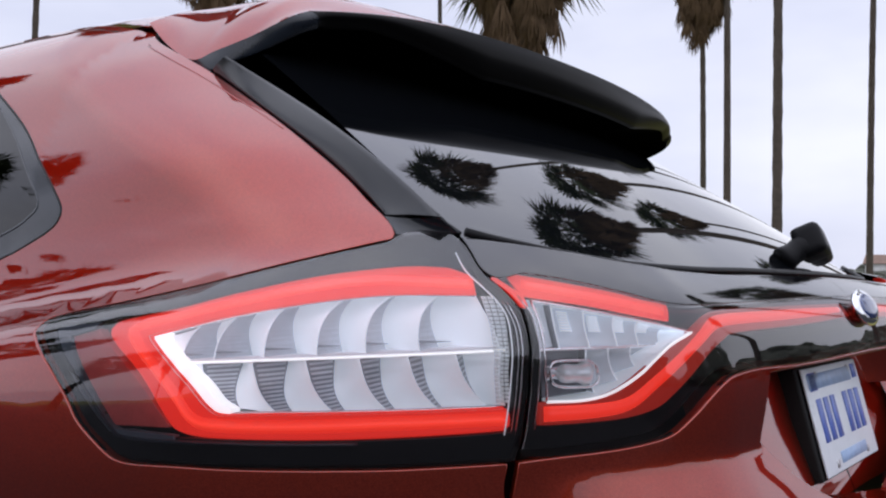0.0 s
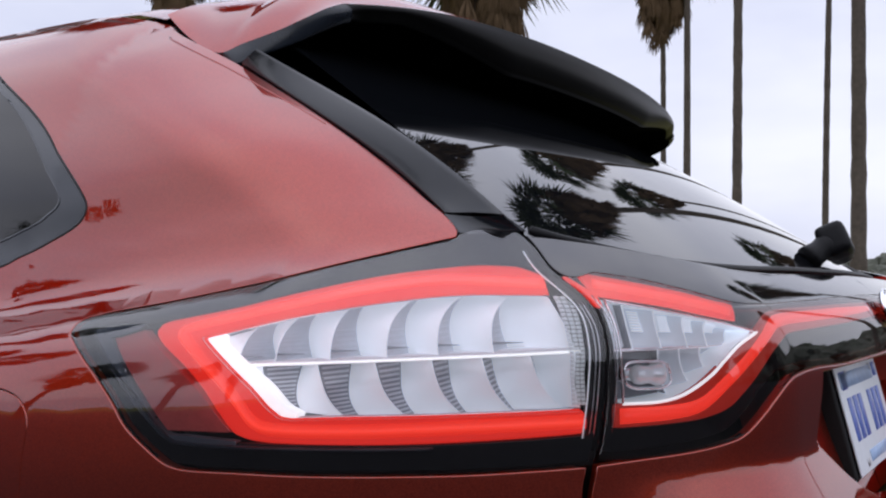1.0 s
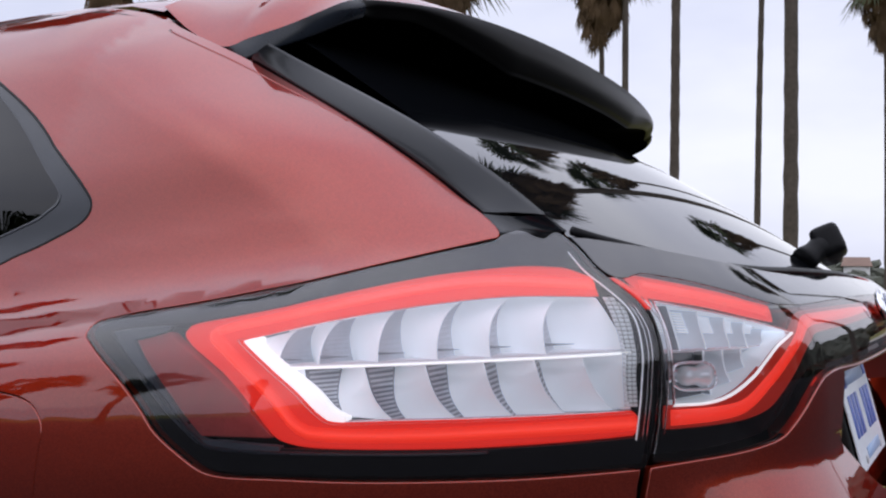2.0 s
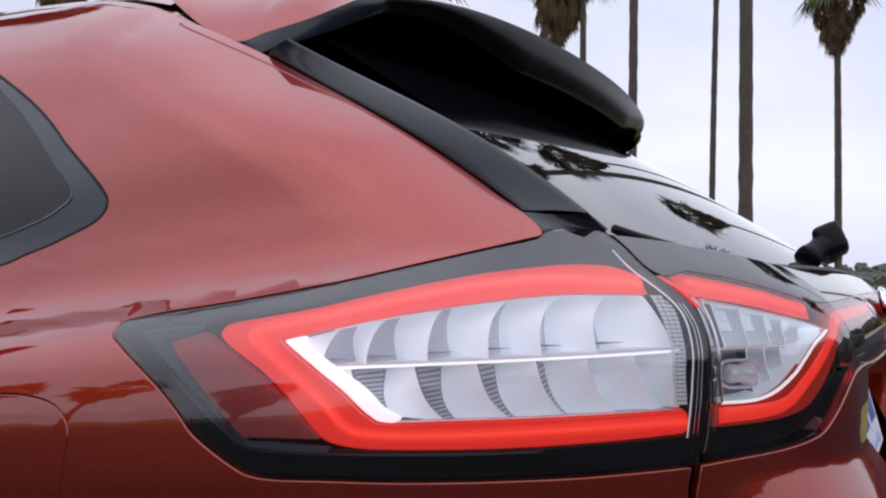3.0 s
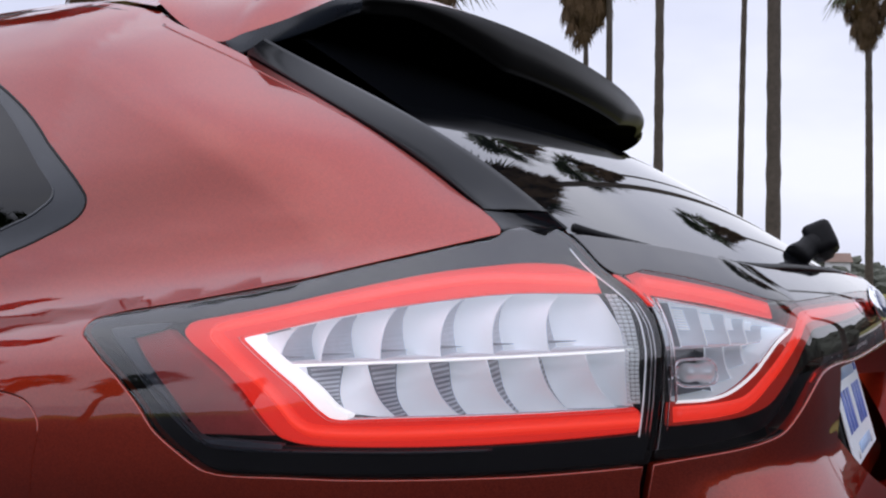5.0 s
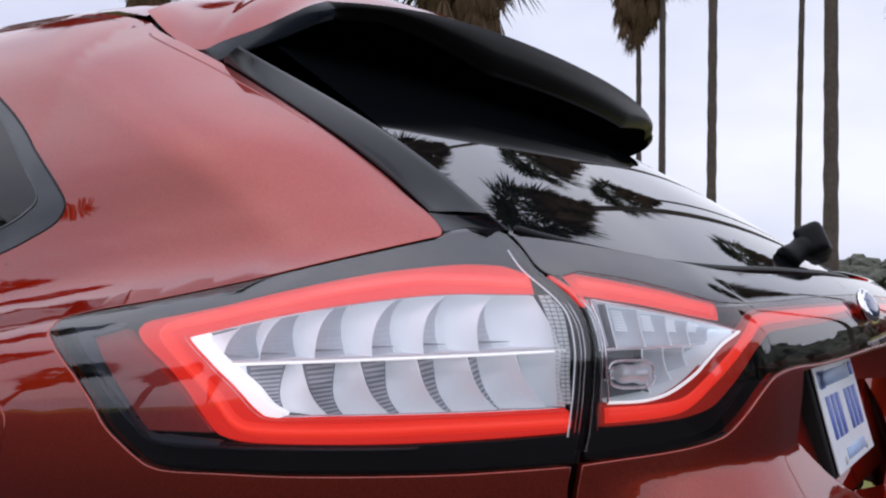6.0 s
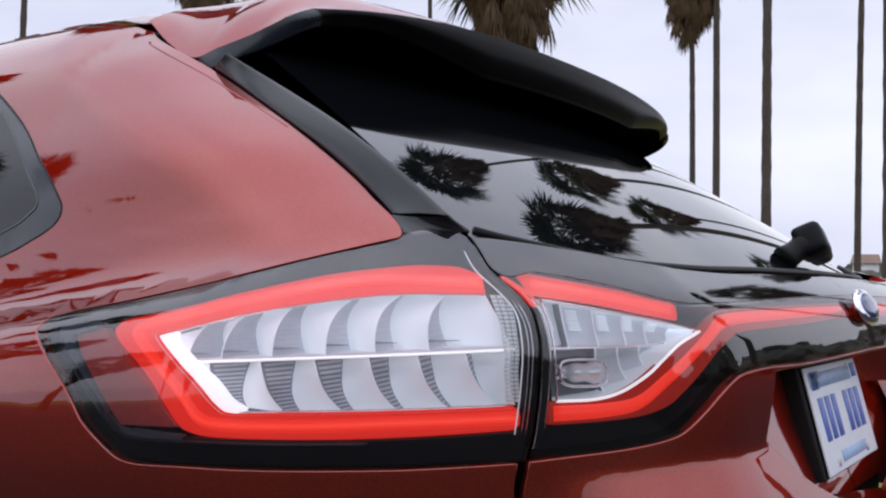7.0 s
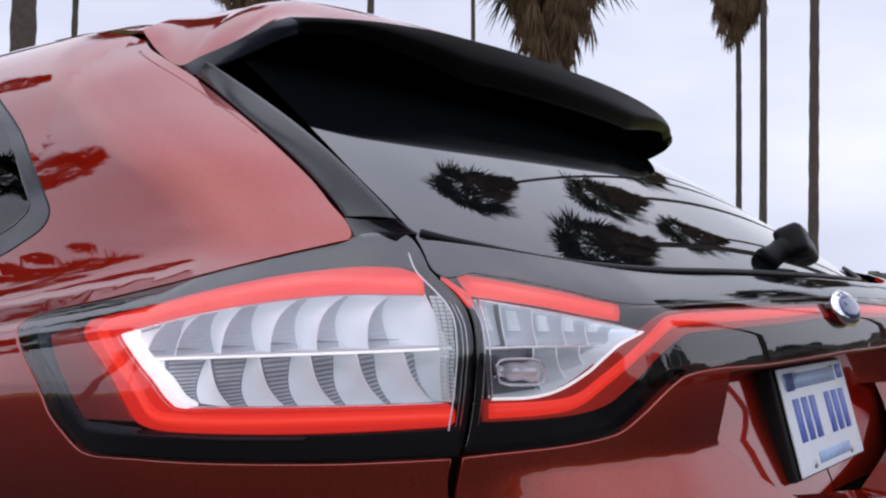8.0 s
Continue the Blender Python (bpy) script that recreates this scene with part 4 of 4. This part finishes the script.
# wiper
wiper = new("rear_wiper")
wiper.parent = car
tagged(wiper, "black rear wiper on the window's foot")
foot, head = pane(-0.018, 1.180), np.array((0.012, 0.058, 1.206))
part("wiper_stem", rod(np.linspace(foot, head, 7), [0.021, 0.021, 0.019, 0.018, 0.019, 0.021, 0.018], 20), FOOT_BLACK, wiper)
part("pivot_cap", block((0.060, 0.046, 0.052), Matrix.Translation((0.024, 0.053, 1.210)) @ pose(0, 0, 0, -24, 10, 4), 0.013, 3), FOOT_BLACK, wiper)
part("wiper_arm", block((0.090, 0.038, 0.046), Matrix.Translation((0.080, 0.060, 1.203)) @ pose(0, 0, 0, -24, 9, 6), 0.016, 3), FOOT_BLACK, wiper)

# ---- spoiler and roof ----
def spoiler_edge(n):
    side_edge = [(-0.618, 0.890, 1.536), (-0.637, 0.815, 1.486), (-0.655, 0.735, 1.4505), (-0.650, 0.690, 1.459), (-0.643, 0.630, 1.471), (-0.638, 0.585, 1.483), (-0.629, 0.555, 1.494), (-0.610, 0.543, 1.503)]
    trail = [(x, 0.46 + 0.155 * x * x + 0.025 * max(0, (abs(x) - 0.43) / 0.18) ** 2, 1.533 - 0.030 * (abs(x) / 0.61) ** 3.2) for x in -0.61 * np.linspace(1, 0, 12)]
    return resampled(side_edge, n), resampled(trail, n)


side_edge, trail = spoiler_edge(48)
rows = []
for k in range(48):
    t = k / 47
    e = side_edge[k]
    s = np.r_[np.linspace(0, 0.12, 14), np.linspace(0.13, 1, 34)]
    u = 1 - s
    cy, cz = 0.90 - 0.44 * t, 1.615 - 0.082 * t ** 1.7
    power = 5 + 7 * t if t < 0.5 else 3 + 12 * math.sin(math.pi * t) ** 0.8 - 6.5 * max(0, 1 - (t - 0.5) / 0.25)
    blend = max(0, (t - 0.80) / 0.20) ** 2
    r = np.stack([e[0] * u, e[1] + (cy - e[1]) * (1 - u**2), cz - (cz - e[2]) * u**power], 1)
    tr = np.stack([np.interp(e[0] * u, trail[:, 0], trail[:, j]) for j in range(3)], 1)
    rows.append(r * (1 - blend) + tr * blend)
bm = grid(rows)
mirrored(bm)
part("spoiler", bm, PAINT, car, "orange-red roof spoiler with a black underside")
# lip, end strips and underside
edge_line = np.vstack([side_edge[18:], trail[1:]])
n_side = len(side_edge[18:])
drop = []
for i, p in enumerate(edge_line):
    if i < n_side:
        k = i / (n_side - 1)
        drop.append(p + np.array((-0.004 + 0.018 * k, -0.032 + 0.032 * k, -0.022)))
    else:
        h = 0.021 + 0.046 * min(1, max(0, (0.52 - abs(p[0])) / 0.24))
        drop.append(p + np.array((0.014 * (abs(p[0]) / 0.61) ** 4, 0.010, -h)))
drop = np.array(drop)
fore = np.stack([drop[:, 0] * 0.97, np.maximum(drop[:, 1] + 0.04, 0.60), np.minimum(drop[:, 2] - 0.002, 1.492)], 1)
deep_in = np.stack([drop[:, 0] * 0.93, np.full(len(drop), 0.75), np.full(len(drop), 1.43)], 1)
lip_rows = [edge_line * (1 - k) + drop * k + np.array((0, -0.009, 0.002)) * math.sin(math.pi * k) for k in np.linspace(0, 1, 8)] + [drop * 0.97 + fore * 0.03]
for side_sign in (1, -1):
    part("spoiler_end", grid(np.array([r[:n_side] for r in lip_rows]) * (side_sign, 1, 1)), SATIN_BLACK, car, "satin black end of the spoiler")
bm = grid([r[n_side - 1:] for r in lip_rows])
mirrored(bm)
part("spoiler_lip", bm, LIP_BLACK, car, "black spoiler lip")
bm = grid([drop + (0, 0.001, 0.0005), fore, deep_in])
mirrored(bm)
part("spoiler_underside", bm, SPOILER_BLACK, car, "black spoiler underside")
# roof
seal_q = np.linspace(-1.8, 0.33, 60)
top_z = np.interp(seal_q, *np.array(panel_top).T)
part("roof_seal", rod(skin(seal_q, top_z - 0.034, 0.045), 0.026, 8), RUBBER, car)
rows = []
for k in range(30):
    y = 0.895 + k * 0.085
    t = k / 29
    s = np.linspace(-1, 1, 41)
    w = 0.615 if k == 0 else 0.60
    zc = 1.613 + 0.03 * math.sin(math.pi * 0.5 * min(1, t * 2))
    ze = 1.530 if k == 0 else min(1.56, 1.536 + 0.2 * (y - 0.895))
    rows.append(np.stack([s * (w + 0.012 * t), np.full(41, y), zc - (zc - ze) * np.abs(s) ** 5], 1))
part("roof", grid(rows), PAINT, car, "orange-red metallic roof")

for ob in (lamp, tail_lamp):
    copy_thing(ob, Matrix.Diagonal((-1, 1, 1, 1)))

# ---- rest of the car: mirrored flank, nose, wheels ----
far_flank = outline([(-1.9, 1.605), (-0.2, 1.578), (0.333, 1.518)], GAP + [(0.392, 1.1795), top[0]], [top[0], (0.60, 1.16), (0.549, 0.97), (0.529, 0.70)], [(0.529, 0.70), (-1.9, 0.70)], [(-1.9, 0.70), (-1.9, 1.605)], step=0.04)
bm = sheet(far_flank, step=0.06, lip=0)
for v in bm.verts:
    v.co.x = -v.co.x
part("quarter_panel", bm, PAINT, car)
rows = []
for y, half, z0, z1 in ((1.5, 0.93, 0.45, 1.57), (1.85, 0.95, 0.45, 1.60), (2.6, 0.95, 0.45, 1.60), (3.0, 0.95, 0.45, 1.42), (3.6, 0.94, 0.45, 1.10), (4.3, 0.92, 0.45, 1.02), (4.62, 0.80, 0.48, 0.92), (4.70, 0.60, 0.55, 0.80)):
    a = np.arange(48) / 48 * 2 * math.pi
    c, s = np.cos(a), np.sin(a)
    zc, zh = (z0 + z1) / 2, (z1 - z0) / 2
    xs = half * np.sign(c) * np.abs(c) ** 0.45
    zs = zc + zh * np.sign(s) * np.abs(s) ** 0.55
    xs = xs * np.where(zs > 1.05, 1 - 0.55 * np.maximum(0, zs - 1.05), 1)
    rows.append(np.stack([xs, np.full(48, y), zs], 1))
bm = grid(rows, closed=True)
bm.verts.ensure_lookup_table()
bm.faces.new([bm.verts[i] for i in range(48)])
bm.faces.new([bm.verts[7 * 48 + i] for i in range(48)])
part("front_body", bm, PAINT, car)
rows = [skin(np.linspace(-1.9, 2.6, 60), z) for z in (0.70, 0.55, 0.42)]
bm = grid(rows)
part("lower_skirt", bm, MATT_BLACK, car)


def wheel(x, y):
    hub = new("wheel")
    hub.parent = car
    hub.location = (x, y, 0.368)
    prof = [(0.25, -0.10), (0.34, -0.115), (0.362, -0.10), (0.368, -0.06), (0.368, 0.06), (0.362, 0.10), (0.34, 0.115), (0.25, 0.10)]
    a = np.arange(48) / 48 * 2 * math.pi
    rows = [np.stack([np.full(48, w), r * np.cos(a), r * np.sin(a)], 1) for r, w in prof]
    part("tyre", grid(rows, closed=True), RUBBER, hub)
    rows = [np.stack([np.full(48, w), r * np.cos(a) * 1.0, r * np.sin(a)], 1) for r, w in ((0.25, -0.09), (0.235, -0.05), (0.06, -0.07), (0.02, -0.07))]
    part("rim", grid(rows, closed=True), METAL, hub)


for x in (-0.82, 0.82):
    for y in (0.95, 3.80):
        wheel(x, y)


# ---- palms ----
def blades(bm, root, way, length, count, spread, width, droop, seed):
    """A fan of narrow blades at the end of a stalk."""
    rnd = random.Random(seed)
    way = Vector(way).normalized()
    side = way.cross(Vector((0, 0, 1)))
    side = side.normalized() if side.length > 0.05 else Vector((1, 0, 0))
    up = side.cross(way)
    tip0 = Vector(root) + way * length * 0.45
    v0 = [bm.verts.new(Vector(root) + side * s) for s in (-0.02, 0.02)]
    v1 = [bm.verts.new(tip0 + side * s) for s in (-0.02, 0.02)]
    bm.faces.new((v0[0], v0[1], v1[1], v1[0]))
    for i in range(count):
        ang = spread * ((i + 0.5) / count - 0.5) * 2 + rnd.uniform(-0.05, 0.05)
        d = (way * math.cos(ang) + side * math.sin(ang)).normalized()
        ln = length * (0.62 - 0.14 * abs(ang)) * rnd.uniform(0.85, 1.12)
        sd = d.cross(up).normalized() * width
        mid = tip0 + d * ln * 0.55 + up * rnd.uniform(-0.05, 0.05) - Vector((0, 0, droop * ln * 0.12))
        end = tip0 + d * ln - Vector((0, 0, droop * ln * rnd.uniform(0.3, 0.6)))
        p = [bm.verts.new(tip0), bm.verts.new(mid + sd), bm.verts.new(end), bm.verts.new(mid - sd)]
        bm.faces.new(p)


def crown_mesh(seed, live=56, size=1.6):
    rnd = random.Random(seed)
    bm = bmesh.new()
    for i in range(live):
        el = radians(rnd.uniform(-35, 75))
        az = i * 2.39996 + rnd.uniform(-0.2, 0.2)
        way = (math.cos(el) * math.cos(az), math.cos(el) * math.sin(az), math.sin(el))
        blades(bm, (way[0] * 0.1, way[1] * 0.1, rnd.uniform(-0.1, 0.35)), way, size * rnd.uniform(0.8, 1.1), 20, 1.35, 0.034, 0.5 + 0.6 * math.cos(el), seed * 977 + i)
    return bm


def skirt_mesh(seed, count=210):
    """Dead fronds that hang in a thatch, wide under the crown and drawn in to the trunk below."""
    rnd = random.Random(seed)
    bm = bmesh.new()
    for i in range(count):
        az = i * 2.39996 + rnd.uniform(-0.3, 0.3)
        u = rnd.random() ** 0.8
        r = 0.10 + 1.05 * (1 - u) ** 0.75 * rnd.uniform(0.7, 1.1)
        lean = rnd.uniform(-0.30, 0.05)
        blades(bm, (r * math.cos(az), r * math.sin(az), 0.35 - 1.9 * u), (lean * math.cos(az), lean * math.sin(az), -1), rnd.uniform(0.7, 1.1), 14, 0.42, 0.017, 0.15, seed * 31 + i)
    return bm


def trunk_mesh(height, radius, seed):
    rnd = random.Random(seed)
    n = 40
    zs = np.linspace(-0.05, height, n)
    bend = rnd.uniform(-0.012, 0.012), rnd.uniform(-0.012, 0.012)
    line = np.stack([bend[0] * zs * zs / 12, bend[1] * zs * zs / 12, zs], 1)
    rad = radius * (1.0 + 0.45 * np.exp(-zs / 0.8) - 0.22 * zs / height) * (1 + 0.05 * np.sin(zs * 9 + seed) + 0.03 * np.cos(zs * 23))
    return rod(line, rad, 14), line[-1]


LIVE = [crown_mesh(s) for s in (3, 8)]
DRY = [skirt_mesh(s) for s in (4, 9)]
live_data, dry_data = [], []
for bms, store, mat, nm in ((LIVE, live_data, FROND, "crown"), (DRY, dry_data, DEAD, "skirt")):
    for bm in bms:
        me = bpy.data.meshes.new(nm)
        bm.to_mesh(me)
        bm.free()
        me.materials.append(mat)
        store.append(me)


def palm(x, y, height, radius, size=1.0, seed=1, skirt=1.0, label="tall fan palm with a green crown above a bare grey trunk"):
    tree = tagged(new("palm_tree"), label, "palm", "palms around the car park")
    tree.location = (x, y, 0)
    bm, crest = trunk_mesh(height, radius, seed)
    part("trunk", bm, BARK, tree)
    for nm, data, s in (("crown", live_data[seed % 2], size), ("skirt", dry_data[seed % 2], skirt * size)):
        ob = new(nm, data)
        ob.parent = tree
        ob.location = crest
        ob.rotation_euler = (0, 0, seed * 1.7)
        ob.scale = (s, s, s)
    return tree


def by_bearing(az, dist):
    return -1.55 + dist * math.sin(radians(az)), -0.25 + dist * math.cos(radians(az))


# place, trunk height, radius, crown size
for i, (x, y, h, r, size) in enumerate((
    (30.21, 11.86, 12.7, 0.11, 1.25), (29.55, 10.78, 28.0, 0.125, 1.8), (21.44, 6.64, 13.3, 0.125, 1.0), (35.64, 7.60, 17.2, 0.13, 1.25), (22.02, 3.97, 16.7, 0.18, 1.35),
    (40.22, 3.39, 13.8, 0.16, 1.2), (15.41, 10.30, 8.2, 0.34, 1.15), (27.29, 21.22, 16.0, 0.10, 1.1), (20.26, 20.22, 16.0, 0.13, 1.1), (15.21, 29.24, 15.0, 0.12, 1.1),
    (6.16, 14.74, 12.0, 0.22, 1.3), (17.47, 22.86, 11.6, 0.15, 1.3), (29, -1.8, 12.0, 0.16, 1.4), (25, -5, 14.0, 0.16, 1.3), (27, -12, 12.0, 0.16, 1.2),
    (-7.5, 23.6, 10.0, 0.16, 1.25), (-5.2, 29.5, 12.0, 0.16, 1.3), (-0.5, 25.6, 14.4, 0.16, 1.3), (6.2, 30.8, 13.0, 0.16, 1.3), (-17.0, 25.6, 7.2, 0.16, 1.3), (-21.5, 24.0, 7.0, 0.16, 1.3), (-26.5, 20.5, 4.6, 0.16, 1.3))):
    palm(x, y, h, r, size, i + 1)


# ---- far hill with houses ----
def clumps(name, count, spread, dist, tall, size, seed):
    """Many small uneven clumps of foliage, joined, between two bearings."""
    rnd = np.random.RandomState(seed)
    g = (1 + 5 ** 0.5) / 2
    ico = np.array([(-1, g, 0), (1, g, 0), (-1, -g, 0), (1, -g, 0), (0, -1, g), (0, 1, g), (0, -1, -g), (0, 1, -g), (g, 0, -1), (g, 0, 1), (-g, 0, -1), (-g, 0, 1)]) / 1.9
    tri = np.array([(0, 11, 5), (0, 5, 1), (0, 1, 7), (0, 7, 10), (0, 10, 11), (1, 5, 9), (5, 11, 4), (11, 10, 2), (10, 7, 6), (7, 1, 8), (3, 9, 4), (3, 4, 2), (3, 2, 6), (3, 6, 8), (3, 8, 9), (4, 9, 5), (2, 4, 11), (6, 2, 10), (8, 6, 7), (9, 8, 1)])
    az = np.radians(rnd.uniform(*spread, count))
    r = rnd.uniform(*dist, count)
    s = rnd.uniform(*size, count)
    top = tall * (0.55 + 0.25 * np.sin(az * 9) + 0.2 * np.sin(az * 23 + 1)) * (0.4 + 0.6 * (r - dist[0]) / (dist[1] - dist[0]))
    z = np.maximum(0.3, top * rnd.uniform(0.05, 1, count))
    mid = np.stack([r * np.sin(az), r * np.cos(az), z], 1)
    v = mid[:, None] + ico[None] * s[:, None, None] * np.array((1, 1, 0.7)) * rnd.uniform(0.7, 1.25, (count, 12, 1))
    f = (tri[None] + 12 * np.arange(count)[:, None, None]).reshape(-1, 3)
    me = bpy.data.meshes.new(name)
    me.from_pydata(v.reshape(-1, 3).tolist(), [], f.tolist())
    me.materials.append(HEDGE)
    return new(name, me)


tagged(clumps("far_woods", 5000, (10, 135), (150, 215), 10.5, (0.8, 2.2), 5), "low wooded rise with dark trees far off", "trees", kind="stuff")
tagged(clumps("tree_belt", 4200, (100, 275), (48, 66), 8.0, (0.5, 1.3), 6), "dark belt of bushes and low trees across the car park", "trees", kind="stuff")


def house(az, dist, w, h):
    ob = tagged(new("house"), "small pale stucco house far off among trees", "house", "far houses")
    x, y = by_bearing(az, dist)
    m = pose(x, y, 0, 0, 0, -az)
    ob.matrix_world = m
    part("wall", block((w, 6, h), pose(0, 0, h / 2), 0.05, 1), STUCCO, ob)
    bm = bmesh.new()
    v = [bm.verts.new(p) for p in ((-w / 2 - 0.4, -3.4, h), (w / 2 + 0.4, -3.4, h), (w / 2 + 0.4, 3.4, h), (-w / 2 - 0.4, 3.4, h), (-w / 2, 0, h + 1.6), (w / 2, 0, h + 1.6))]
    for f in ((0, 1, 5, 4), (2, 3, 4, 5), (1, 2, 5), (3, 0, 4), (3, 2, 1, 0)):
        bm.faces.new([v[i] for i in f])
    part("roof", bm, ROOF_TILE, ob, smooth=False)


for az, dist, w, h in ((78.4, 172, 4, 5.5), (83.5, 172, 4, 5.0), (89, 170, 7, 4.5)):
    house(az, dist, w, h)
